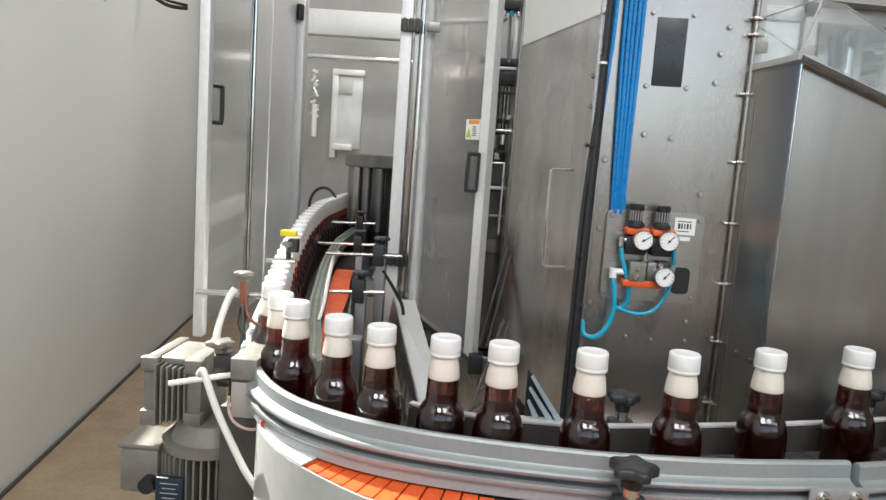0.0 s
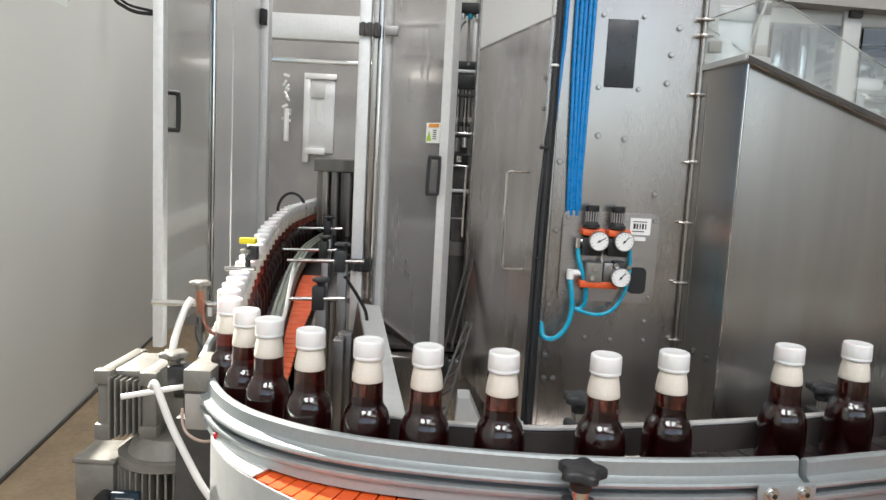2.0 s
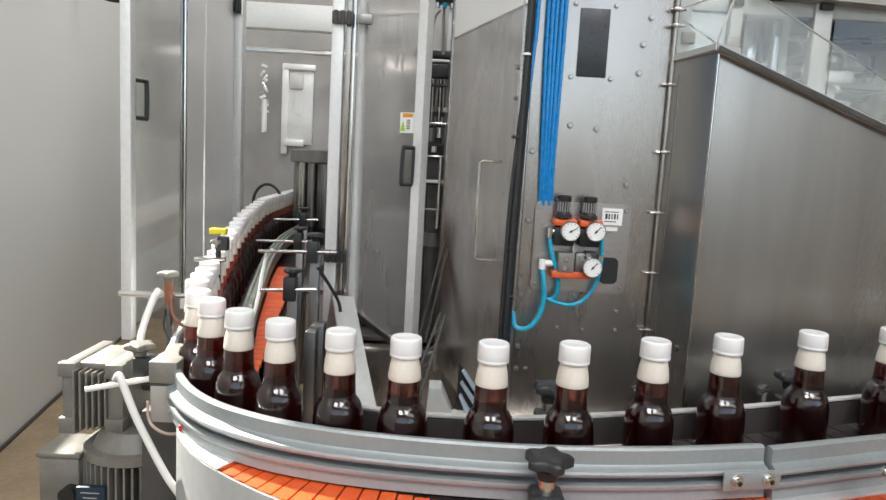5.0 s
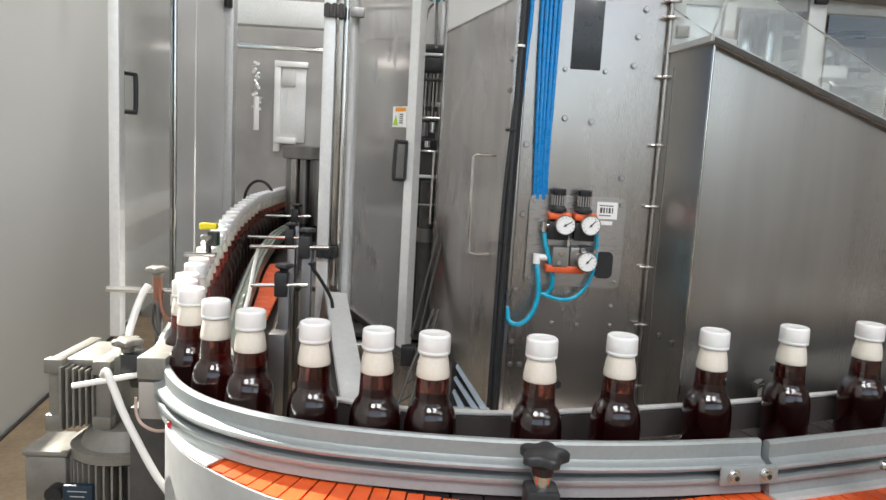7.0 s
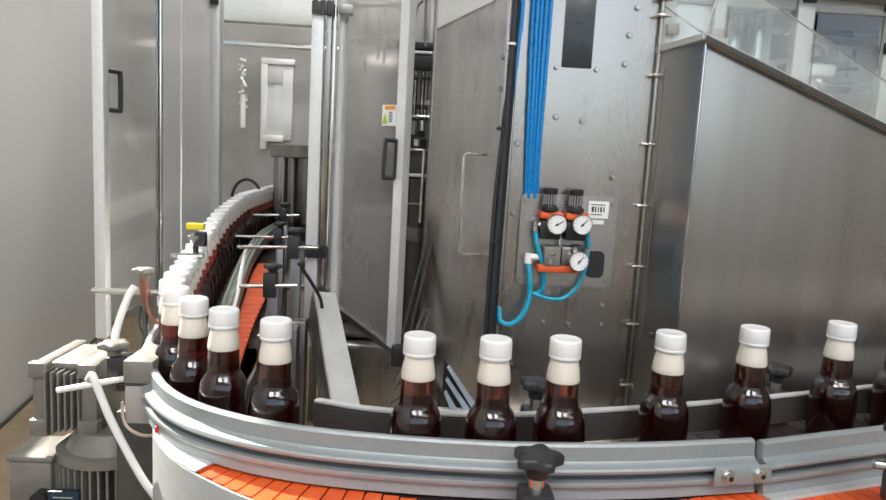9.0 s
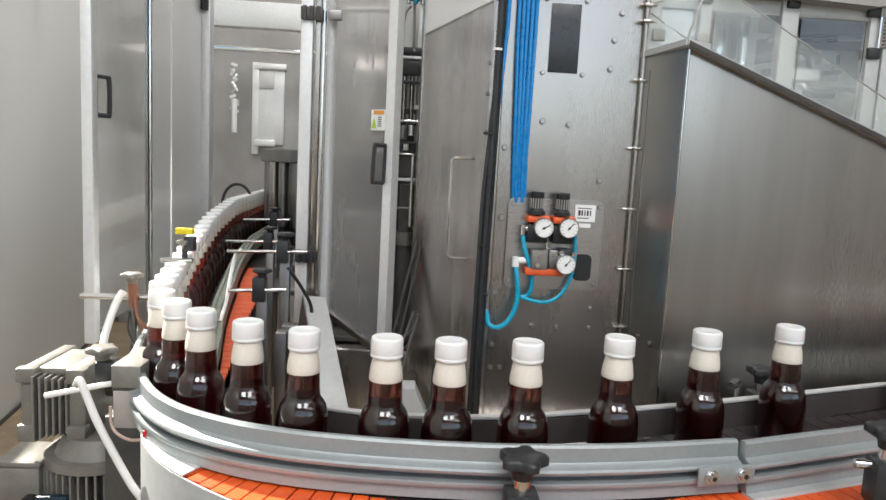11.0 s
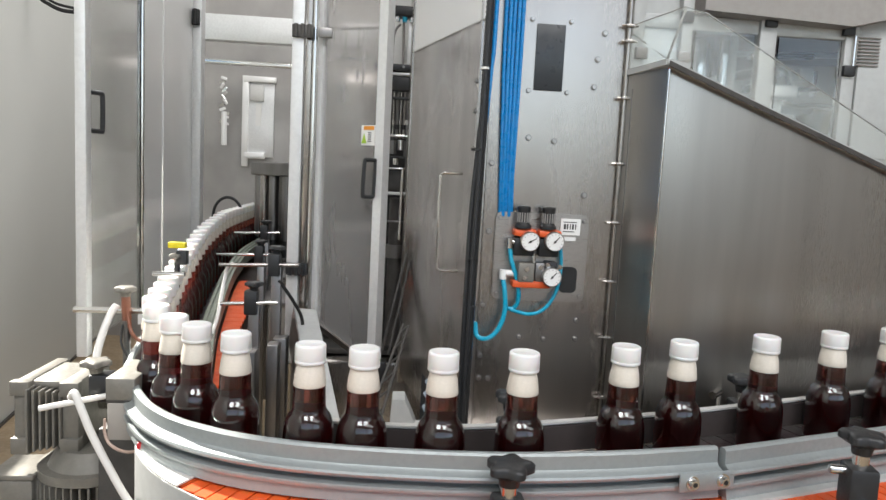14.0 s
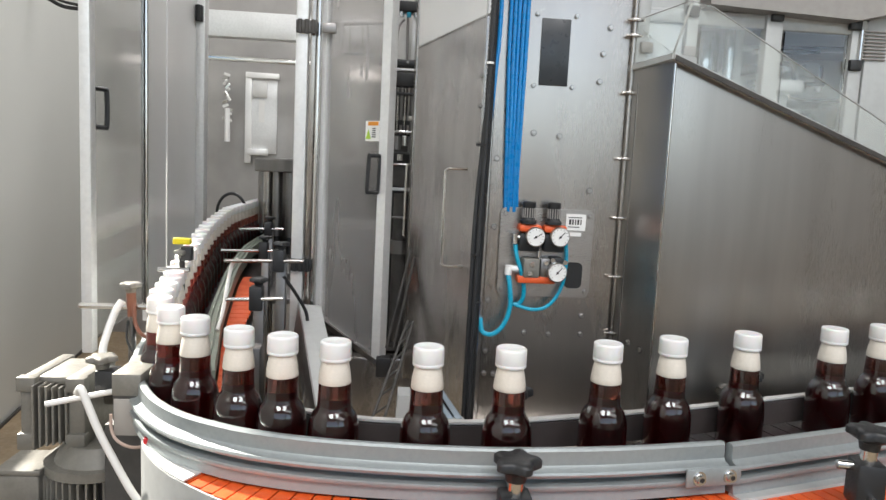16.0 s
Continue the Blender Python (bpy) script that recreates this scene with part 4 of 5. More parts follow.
part("triangle", slab([east(0.67, 1.492, 0.003), east(0.745, 1.492, 0.003), east(0.7075, 1.516, 0.003)], 0.0006, (ed.y, -ed.x, 0)), plain("green_print", (0.35, 0.55, 0.05), 0.6), lab)
bm = bmesh.new()
for k in range(5):
    z = 1.517 - 0.005 * k
    box(bm, tuple(east(0.80, z, 0.0033)), (0.013, 0.0006, 0.002), None)
part("label_lines", bm, INK, lab)

# the machine's inside: end wall, window, tank, rows of nozzles
part("end_wall", wall_with_holes(-2.2, 1.4, 0.0, 3.0, [(-0.42, 0.12, 0.9, 1.5)], 0.06), LINING, filler).location = (0, 5.75, 0)
part("bright_pane", B((-0.995, 5.692, 1.86), (0.045, 0.008, 0.18)), PAPER, filler)
part("cabinet_frame", B((-1.098, 5.69, 1.80), (0.050, 0.04, 0.72), None, 0.004), PALE, filler)
part("cabinet_frame", B((-0.985, 5.684, 2.135), (0.25, 0.04, 0.045), None, 0.004), PALE, filler)
part("cabinet_frame", B((-1.02, 5.684, 1.53), (0.16, 0.04, 0.05), None, 0.004), PALE, filler)
part("cabinet_door", B((-0.985, 5.705, 1.82), (0.22, 0.02, 0.60), None, 0.003), ALU_FRAME, filler)
part("cabinet_cover", B((-1.01, 5.69, 2.03), (0.11, 0.02, 0.13), None, 0.003), COVER, filler)
random.seed(7)
for k in range(13):
    z = 2.12 - 0.030 * k
    part("foil_strip", B((0, 0, 0), (0.05, 0.008, 0.022), pose(-1.265 + 0.05 * random.random(), 5.60, z, 20 * random.random(), 0, 0) @ Matrix.Rotation(radians(random.uniform(-60, 60)), 4, "Y"), 0.003, 1), CHROME if k % 2 else PALE, filler)
part("hanging_tube", R((-1.245, 5.60, 1.86), (-1.242, 5.60, 1.60), 0.022, 12), PALE, filler)
bm = B((-0.629, 2.705, 1.957), (0.050, 0.02, 0.056), None, 0.003)
for x in (-0.642, -0.616):
    rod(bm, (x, 2.693, 1.93), (x, 2.693, 1.984), 0.007, 10)
part("hinge", bm, BLACK, filler)
part("inner_beam", B((-0.6, 4.6, 2.30), (1.6, 0.08, 0.16), None, 0.004), ALU_FRAME, filler)
part("inner_beam", B((-0.6, 4.4, 2.06), (1.5, 0.03, 0.03), None, 0.004), CHROME, filler)
part("tank", lathe([(0, 0), (0.30, 0.0), (0.34, 0.04), (0.34, 0.46), (0.31, 0.50), (0, 0.52)], 40), STEEL, filler, "round steel tank").location = (-0.10, 4.5, 1.50)
part("drum_rim", lathe([(0.29, 1.395), (0.335, 1.395), (0.34, 1.40), (0.34, 1.445), (0.335, 1.45), (0.29, 1.45), (0.29, 1.395)], 48), STEEL_D, filler).location = (-0.165, 3.19, 0)
part("drum_shell", lathe([(0.265, 1.02), (0.27, 1.02), (0.27, 1.395), (0.265, 1.395), (0.265, 1.02)], 48), STEEL_D, filler).location = (-0.165, 3.19, 0)
part("drum_lid", lathe([(0, 1.445), (0.29, 1.445), (0.29, 1.450), (0, 1.47)], 48), STEEL_D, filler).location = (-0.165, 3.19, 0)
for k in range(15):
    a = radians(172 + 14 * k)
    x, y = -0.165 + 0.305 * math.cos(a), 3.19 + 0.305 * math.sin(a)
    part("nozzle", R((x, y, 1.13), (x, y, 1.40), 0.020, 14), STEEL_D if k % 3 else STEEL, filler)
    part("nozzle_foot", R((x, y, 1.06), (x, y, 1.13), 0.013, 12), BLACK, filler)
part("low_deck", B((-0.19, 2.75, 0.985), (0.36, 0.9, 0.02), None, 0.003), STEEL_D, filler)
for x, y, z in ((-0.26, 2.55, 1.03), (-0.20, 2.72, 1.05), (-0.30, 2.85, 1.06), (-0.17, 2.45, 1.02), (-0.24, 2.95, 1.08)):
    part("deck_fitting", R((x, y, 0.99), (x, y, z), 0.020, 14), CHROME, filler)
    part("deck_lever", B((x + 0.02, y, z), (0.08, 0.02, 0.012), None, 0.003), IRON_AND_SHADE, filler)
part("machine_base", B((0.24, 3.0, 0.50), (0.66, 2.2, 0.84), None, 0.01), STEEL, filler)
part("base_deck", B((0.10, 2.55, 0.932), (0.46, 1.2, 0.014), None, 0.003), IRON_AND_SHADE, filler)
part("drive_box", B((0.06, 2.20, 1.10), (0.24, 0.30, 0.32), None, 0.01), IRON_AND_SHADE, filler)
part("east_wall", sheet((0.16, 1.78), (0.10, 5.6), 0.9, 2.6, -0.02), STEEL, filler)
part("tunnel_ring", H([(-0.53 + 0.058 * math.cos(a), 2.86, 1.222 + 0.08 * math.sin(a)) for a in np.linspace(0.2, 3.3, 9)], 0.006, 8, 2), BLACK, filler)

# capping heads seen between the doors
heads = thing("valve_column", "column of polished steel valves and black bars inside the machine", "valve")
part("top_bar", B((0.135, 1.895, 1.692), (0.13, 0.03, 0.018), None, 0.003), BLACK, heads)
part("bar_bolt", R((0.142, 1.880, 1.694), (0.142, 1.877, 1.694), 0.0035, 10), STEEL_D, heads)
part("cross_bar", B((0.137, 1.893, 1.677), (0.12, 0.016, 0.008), None, 0.002), ALU_FRAME, heads)
part("valve_block", B((0.138, 1.905, 1.652), (0.048, 0.04, 0.036), None, 0.004), BLACK, heads)
for k, (x, r, m_) in enumerate(((0.112, 0.0030, STEEL_H), (0.121, 0.0024, CHROME), (0.131, 0.0040, STEEL_D), (0.140, 0.0022, CHROME), (0.149, 0.0030, STEEL_H), (0.158, 0.0046, STEEL_D))):
    part("valve_rod", R((x, 1.90, 1.515), (x, 1.90, 1.66 - 0.008 * (k % 3)), r, 10), m_, heads)
    part("rod_nut", R((x, 1.90, 1.538 + 0.012 * (k % 2)), (x, 1.90, 1.550 + 0.012 * (k % 2)), r * 1.9, 6), CHROME if k % 2 else BLACK, heads)
part("tie_bar", B((0.137, 1.888, 1.616), (0.12, 0.008, 0.007), None, 0.001), BLACK, heads)
for z, h, m_ in ((1.520, 0.006, CHROME), (1.466, 0.005, BLACK), (1.437, 0.005, CHROME), (1.373, 0.008, ALU_FRAME), (1.300, 0.005, STEEL_D)):
    part("cross_bar", B((0.145, 1.886, z), (0.13, 0.012, h), None, 0.0015), m_, heads)
for x, z, r, h in ((0.122, 1.492, 0.010, 0.034), (0.143, 1.498, 0.008, 0.026), (0.163, 1.490, 0.012, 0.040), (0.132, 1.455, 0.007, 0.016)):
    part("valve_body", R((x, 1.902, z - h / 2), (x, 1.902, z + h / 2), r, 14), STEEL_D if r > 0.009 else CHROME, heads)
for z in (1.665, 1.640, 1.605, 1.575, 1.548, 1.505):
    part("side_fitting", R((0.168, 1.885, z), (0.178, 1.880, z), 0.0075, 12), CHROME, heads)
    part("fitting_collar", R((0.168, 1.885, z - 0.009), (0.168, 1.885, z + 0.009), 0.006, 12), COVER, heads)
part("dark_panel", B((0.150, 1.905, 1.405), (0.10, 0.012, 0.052), None, 0.003), IRON_AND_SHADE, heads)
part("drive_column", R((0.140, 1.935, 0.96), (0.140, 1.935, 1.36), 0.020, 18), IRON_AND_SHADE, heads)
part("drive_collar", R((0.140, 1.935, 1.20), (0.140, 1.935, 1.235), 0.027, 18), STEEL_D, heads)
part("manifold", B((0.142, 1.90, 1.832), (0.07, 0.04, 0.026), None, 0.004), BLACK, heads)
for x in (0.122, 0.140, 0.158):
    part("manifold_fitting", R((x, 1.888, 1.818), (x, 1.888, 1.806), 0.006, 12), CYAN if x == 0.140 else CHROME, heads)
part("bright_post", B((0.160, 1.905, 1.765), (0.020, 0.02, 0.130), None, 0.002), PALE, heads)
part("thin_pipe", R((0.140, 1.91, 1.70), (0.138, 1.91, 1.81), 0.0035, 10), SOFFIT, heads)
part("bent_pipe", H([(0.112, 1.91, 1.70), (0.113, 1.91, 1.76), (0.118, 1.91, 1.79), (0.130, 1.91, 1.805)], 0.003, 8), STEEL_D, heads)
part("rod_handle", H([(0.176, 1.87, 1.440), (0.158, 1.86, 1.440), (0.150, 1.85, 1.434), (0.149, 1.85, 1.256), (0.151, 1.86, 1.252), (0.160, 1.90, 1.252)], 0.0036, 8, 1), CHROME, heads)
# black sheet stands in for the dark inside behind the valves
part("shade_plate", B((0.15, 2.03, 1.205), (0.14, 0.01, 0.98)), RUBBER_AND_SHADE, heads)
part("pale_plate", B((0.15, 2.02, 1.95), (0.14, 0.01, 0.5)), COVER, heads)

# spray pipes seen through the hazy door
spray = thing("spray_pipes", "thin bright spray pipes and nozzles inside the machine door", "pipe")
part("feed_pipe", R((-0.07, 1.985, 1.800), (0.09, 1.985, 1.812), 0.007, 12), PALE, spray)
for x, z0, z1, r in ((-0.046, 1.715, 1.755, 0.005), (-0.029, 1.722, 1.800, 0.0045), (-0.011, 1.605, 1.655, 0.0045), (0.037, 1.654, 1.805, 0.0035), (0.022, 1.665, 1.690, 0.004)):
    part("nozzle_pipe", R((x, 1.975, z0), (x, 1.975, z1), r, 10), PALE, spray)
part("nozzle_elbow", H([(-0.046, 1.975, 1.722), (-0.048, 1.972, 1.714), (-0.056, 1.97, 1.712)], 0.005, 8), PALE, spray)
part("support_plate", B((0.0, 2.01, 1.728), (0.11, 0.006, 0.004)), CHROME, spray)
part("hanger", R((-0.011, 1.978, 1.655), (-0.011, 1.985, 1.806), 0.0014, 6), STEEL_D, spray)
part("hanger", R((0.022, 1.978, 1.69), (0.022, 1.985, 1.808), 0.0014, 6), STEEL_D, spray)
part("clip_block", B((-0.066, 1.94, 1.540), (0.010, 0.01, 0.018), None, 0.002), PAPER, spray)
part("clip_rod", R((-0.066, 1.945, 1.548), (-0.066, 1.985, 1.80), 0.0014, 6), STEEL_D, spray)

# struts and tray under the doors
strut = thing("support_strut", "diagonal steel strut frame below the machine door", "strut")
for (a, b) in (((0.118, 1.70, 1.00), (0.168, 1.72, 1.24)), ((0.135, 1.69, 1.00), (0.176, 1.71, 1.22)), ((0.095, 1.42, 0.92), (0.165, 1.60, 1.09)), ((0.118, 1.40, 0.92), (0.176, 1.59, 1.09))):
    part("strut_bar", R(a, b, 0.0032, 8), IRON_AND_SHADE, strut)
for k in range(6):
    u = (k + 0.5) / 6
    part("strut_rung", R((0.095 + 0.07 * u, 1.42 + 0.18 * u, 0.92 + 0.17 * u), (0.118 + 0.058 * min(1, u + 0.12), 1.40 + 0.19 * min(1, u + 0.12), 0.92 + 0.17 * min(1, u + 0.12)), 0.0022, 6), IRON_AND_SHADE, strut)
part("foot_plate", slab([(0.146, 1.30, 1.020), (0.168, 1.30, 1.020), (0.191, 1.30, 0.970), (0.143, 1.30, 0.970)], 0.05, (0, 1, 0)), GUARD_ALU, strut)
part("foot_leg", B((0.166, 1.325, 0.485), (0.04, 0.04, 0.97), None, 0.003), STEEL_D, strut)
tray = thing("slide_plate", "flat brushed steel slide plate beside the conveyor", "plate")
part("plate", slab([(-0.108, 1.82, 1.075), (-0.052, 1.822, 1.072), (0.062, 1.225, 0.998), (0.014, 1.225, 0.996)], 0.003, (0, 0, -1)), GUARD_ALU, tray)
part("plate_edge", slab([(-0.109, 1.82, 1.079), (0.013, 1.225, 1.000), (0.003, 1.225, 0.95), (-0.119, 1.82, 0.99)], 0.003, (1, 0, 0)), STEEL_D, tray)
part("plate_leg", B((-0.02, 1.55, 0.49), (0.03, 0.03, 0.98), None, 0.003), STEEL_D, tray)
louv = thing("grille", "blue-grey slatted grille at the machine's foot", "grille")
SLATE = worn("blue_grey_paint", (0.42, 0.50, 0.58), (0.34, 0.41, 0.48), 0.2, (0.4, 0.55), 20, 90, 0.05)
# black triangle paints the shade in the opening behind the slats
part("grille_shade", slab([(0.197, 1.318, 1.066), (0.197, 1.318, 0.975), (0.264, 1.318, 0.975)], 0.004, (0, 1, 0)), RUBBER_AND_SHADE, louv)
for k, (x0, z0, x1) in enumerate(((0.203, 1.052, 0.262), (0.201, 1.030, 0.246), (0.200, 1.006, 0.222))):
    part("slat", slab([(x0, 1.306, z0), (x0 + 0.004, 1.306, z0 + 0.004), (x1 + 0.002, 1.306, 0.978), (x1 - 0.010, 1.306, 0.978)], 0.010, (0, 1, 0)), SLATE, louv)
part("grille_sill", B((0.228, 1.306, 0.972), (0.080, 0.03, 0.010), None, 0.002), COVER, louv)
part("grille_frame", B((0.228, 1.325, 0.485), (0.07, 0.04, 0.965), None, 0.003), STEEL_D, louv)
base = thing("machine_plinth", "stainless plinth under the capping machine", "plinth")
part("plinth_body", B((0.46, 1.60, 0.40), (0.40, 0.36, 0.80), None, 0.008), STEEL_D, base)
part("plinth_top", B((0.45, 1.33, 0.93), (0.30, 0.13, 0.012), None, 0.003), STEEL, base)
part("plinth_leg", B((0.45, 1.36, 0.46), (0.04, 0.04, 0.92), None, 0.003), STEEL_D, base)


# ---- guide clamps ----
def star_knob(parent, p, r=0.030, h=0.030, mat=BLACK):
    """A five-lobed clamping knob."""
    bm = bmesh.new()
    n_, rings = 40, []
    for z, f in ((0.0, 0.40), (0.35, 0.46), (0.50, 0.80), (0.60, 1.0), (0.86, 1.0), (0.96, 0.90), (1.0, 0.70), (1.0, 0.0)):
        ring = []
        for k in range(n_):
            a = 2 * math.pi * k / n_
            lobe = 1.0 if f < 0.5 else 0.72 + 0.28 * (0.5 + 0.5 * math.cos(5 * a))
            ring.append(bm.verts.new((p[0] + r * max(f, 0.02) * lobe * math.cos(a), p[1] + r * max(f, 0.02) * lobe * math.sin(a), p[2] + h * z)))
        rings.append(ring)
    for a, b in zip(rings, rings[1:]):
        for k in range(n_):
            bm.faces.new((a[k], a[(k + 1) % n_], b[(k + 1) % n_], b[k]))
    bm.faces.new(rings[0]), bm.faces.new(rings[-1])
    return part("star_knob", bm, mat, parent, "", 40)


def rail_clamp(label, p, toward, knob_z, r=0.030, reach=0.075, kmat=BLACK, cross=-0.07):
    """A block with a star knob on top that holds the rail's rod."""
    c = thing("rail_clamp", label, "clamp", "guide rail clamps")
    p, d = Vector(p), Vector(toward).normalized()
    if reach:
        m = Matrix.Translation((p.x, p.y, 0)) @ Matrix.Rotation(math.atan2(d.y, d.x), 4, "Z")
        part("clamp_block", B((0, 0, knob_z - 0.045), (0.036, 0.040, 0.060), m, 0.005), BLACK, c)
        part("clamp_post", R((p.x, p.y, 0.80), (p.x, p.y, knob_z - 0.07), 0.009, 14), CHROME, c)
        part("clamp_rod", R(p + d * reach + Vector((0, 0, knob_z - 0.024)), p + d * -0.01 + Vector((0, 0, knob_z - 0.024)), 0.006, 14), CHROME, c)
        side = Vector((-d.y, d.x, 0))
        part("clamp_rod", R(p + side * cross + Vector((0, 0, knob_z - 0.058)), p + side * 0.005 + Vector((0, 0, knob_z - 0.058)), 0.006, 14), CHROME, c)
    part("clamp_collar", R((p.x, p.y, knob_z - 0.016), (p.x, p.y, knob_z + 0.004), 0.010, 18), CHROME, c)
    star_knob(c, (p.x, p.y, knob_z), r, 0.030, kmat)
    return c


rail_clamp("black clamp block with star knob on the curved guide rail", (0.289, 0.912, 0), (0, 1, 0), 1.050, 0.031)
rail_clamp("black clamp block with star knob on the straight guide rail", (0.756, 0.940, 0), (-0.97, 0.24, 0), 1.087, 0.029, 0.036, BLACK, 0.09)
rail_clamp("black star knob behind the inner rail", (0.333, 1.165, 0), (0, -1, 0), 1.055, 0.027, 0.045)
rail_clamp("black star knob behind the inner rail", (0.777, 1.278, 0), (0, -1, 0), 1.060, 0.027, 0.045)
joint = thing("rail_joint", "bolted aluminium joint plate between two guide rails", "joint plate")
part("joint_plate", B((0, 0, 0), (0.084, 0.004, 0.026), None, 0.002), ALU, joint)
joint.matrix_world = pose(0.566, 0.9685, 1.033, 0, 0, 11)
for dx in (-0.0235, 0.0235):
    bm = R((dx, -0.002, 0), (dx, -0.0035, 0), 0.0098, 20)
    rod(bm, (dx, -0.0035, 0), (dx, -0.009, 0), 0.0072, 20, 0.0060)
    bolt = part("joint_bolt", bm, CHROME, joint)
    part("bolt_socket", R((dx, -0.0086, 0), (dx, -0.0094, 0), 0.0036, 6), RUBBER_AND_SHADE, bolt)
plug = thing("pin", "small steel pin standing off the inner rail", "pin")
part("pin_body", R((0.700, 1.235, 1.066), (0.722, 1.255, 1.066), 0.007, 14), CHROME, plug)
part("pin_stem", R((0.722, 1.255, 1.07), (0.722, 1.255, 1.0), 0.004, 10), CHROME, plug)

# clamps and white hose by the gearbox
cl = thing("rail_clamp", "steel rail clamp with pale star knob beside the bottle row", "clamp", "guide rail clamps")
star_knob(cl, (-0.368, 1.435, 1.163), 0.021, 0.020, CAST)
part("clamp_block", R((-0.368, 1.435, 1.166), (-0.366, 1.435, 1.118), 0.0085, 16), plain("copper_brown_plastic", (0.22, 0.085, 0.05), 0.35), cl)
part("clamp_rod", R((-0.465, 1.44, 1.134), (-0.30, 1.44, 1.136), 0.006, 14), CHROME, cl)
part("clamp_hook", H([(-0.362, 1.43, 1.145), (-0.358, 1.425, 1.12), (-0.352, 1.42, 1.10), (-0.338, 1.41, 1.088), (-0.318, 1.40, 1.084)], 0.0035, 10), bpy.data.materials["copper_brown_plastic"], cl)
part("clamp_post", R((-0.366, 1.435, 1.12), (-0.366, 1.435, 0.86), 0.007, 12), STEEL_D, cl)
part("thin_cable", H([(-0.372, 1.43, 1.11), (-0.370, 1.42, 1.075), (-0.350, 1.41, 1.05), (-0.325, 1.40, 1.045), (-0.315, 1.40, 1.06)], 0.002, 6), RUBBER_AND_SHADE, cl)
cl = thing("rail_clamp", "black clamp with worn pale star knob beside the gearbox", "clamp", "guide rail clamps")
star_knob(cl, (-0.338, 1.240, 1.074), 0.025, 0.022, CAST)
part("clamp_block", B((-0.330, 1.246, 1.050), (0.034, 0.036, 0.046), None, 0.005), BLACK, cl)
part("clamp_rod", R((-0.415, 1.215, 1.020), (-0.275, 1.215, 1.052), 0.0048, 14), HOSE_W, cl)
part("clamp_post", R((-0.322, 1.262, 1.03), (-0.322, 1.262, 0.70), 0.008, 12), RUBBER_AND_SHADE, cl)
wh = thing("white_hose", "white hose arching down past the gearbox", "hose")
part("hose", H([(-0.386, 1.44, 1.146), (-0.398, 1.43, 1.12), (-0.404, 1.40, 1.07), (-0.400, 1.38, 1.03)], 0.007, 12), HOSE_W, wh)
wh = thing("white_hose", "white hose hanging from the clamp rod", "hose")
part("hose", H([(-0.350, 1.180, 1.052), (-0.340, 1.170, 1.062), (-0.330, 1.168, 1.040), (-0.314, 1.168, 0.998), (-0.293, 1.168, 0.954), (-0.266, 1.168, 0.902), (-0.236, 1.166, 0.858), (-0.21, 1.16, 0.80), (-0.19, 1.15, 0.70)], 0.0058, 12), HOSE_W, wh)
hb = thing("sensor_box", "grey metal box beside the guide rail", "box")
part("box_body", B((-0.277, 1.235, 1.066), (0.045, 0.11, 0.036), None, 0.003), CAST, hb)
part("box_seam", B((-0.277, 1.232, 1.046), (0.042, 0.10, 0.006), None, 0.001), IRON_AND_SHADE, hb)
part("box_foot", B((-0.277, 1.225, 1.014), (0.040, 0.09, 0.060), None, 0.003), BEIGE, hb)
part("box_stem", B((-0.295, 1.262, 0.49), (0.080, 0.05, 0.98), None, 0.003), IRON_AND_SHADE, hb)
part("drain_tube", H([(-0.299, 1.178, 1.02), (-0.297, 1.174, 0.998), (-0.286, 1.168, 0.982), (-0.262, 1.162, 0.974), (-0.235, 1.16, 0.978)], 0.0024, 8), plain("pale_brown_tube", (0.45, 0.33, 0.27), 0.35), hb)
ys = thing("photo_sensor", "yellow photo sensor on a black bracket by the row", "sensor")
part("sensor_head", B((-0.325, 1.60, 1.247), (0.036, 0.018, 0.013), None, 0.002), YELLOW, ys)
star_knob(ys, (-0.322, 1.59, 1.212), 0.017, 0.018, CAST)
part("sensor_post", R((-0.322, 1.59, 1.215), (-0.322, 1.59, 0.9), 0.006, 12), RUBBER_AND_SHADE, ys)
part("sensor_block", B((-0.312, 1.592, 1.222), (0.022, 0.02, 0.03), None, 0.002), BLACK, ys)
part("sensor_rod", R((-0.365, 1.57, 1.188), (-0.300, 1.57, 1.190), 0.005, 12), CHROME, ys)

# brackets on the inner side of the row
def row_bracket(x, y, z, reach, label, rod_mat):
    b = thing("guide_bracket", label, "bracket", "row guide brackets")
    part("bracket_block", B((x, y, z), (0.026, 0.03, 0.05), None, 0.003), BLACK, b)
    part("bracket_rod", R((x - reach, y - 0.01, z - 0.004), (x + 0.055, y - 0.01, z + 0.002), 0.0040, 12), rod_mat, b)
    star_knob(b, (x + 0.004, y, z + 0.025), 0.020, 0.018)
    part("bracket_post", B((x + 0.004, y + 0.01, (z + 0.6) / 2), (0.022, 0.022, z - 0.6), None, 0.002), STEEL_D, b)
    return b


row_bracket(-0.130, 1.66, 1.205, 0.12, "black clamp on a steel post beside the bottle row", STEEL)
row_bracket(-0.150, 1.52, 1.145, 0.060, "black clamp on a steel post beside the bottle row", CHROME)
row_bracket(-0.255, 2.12, 1.17, 0.12, "black clamp on a steel post farther along the row", CHROME)
row_bracket(-0.315, 2.50, 1.20, 0.10, "black clamp on a steel post farther along the row", CHROME)
pk = thing("bracket_frame", "steel channel frame beside the orange chain", "frame")
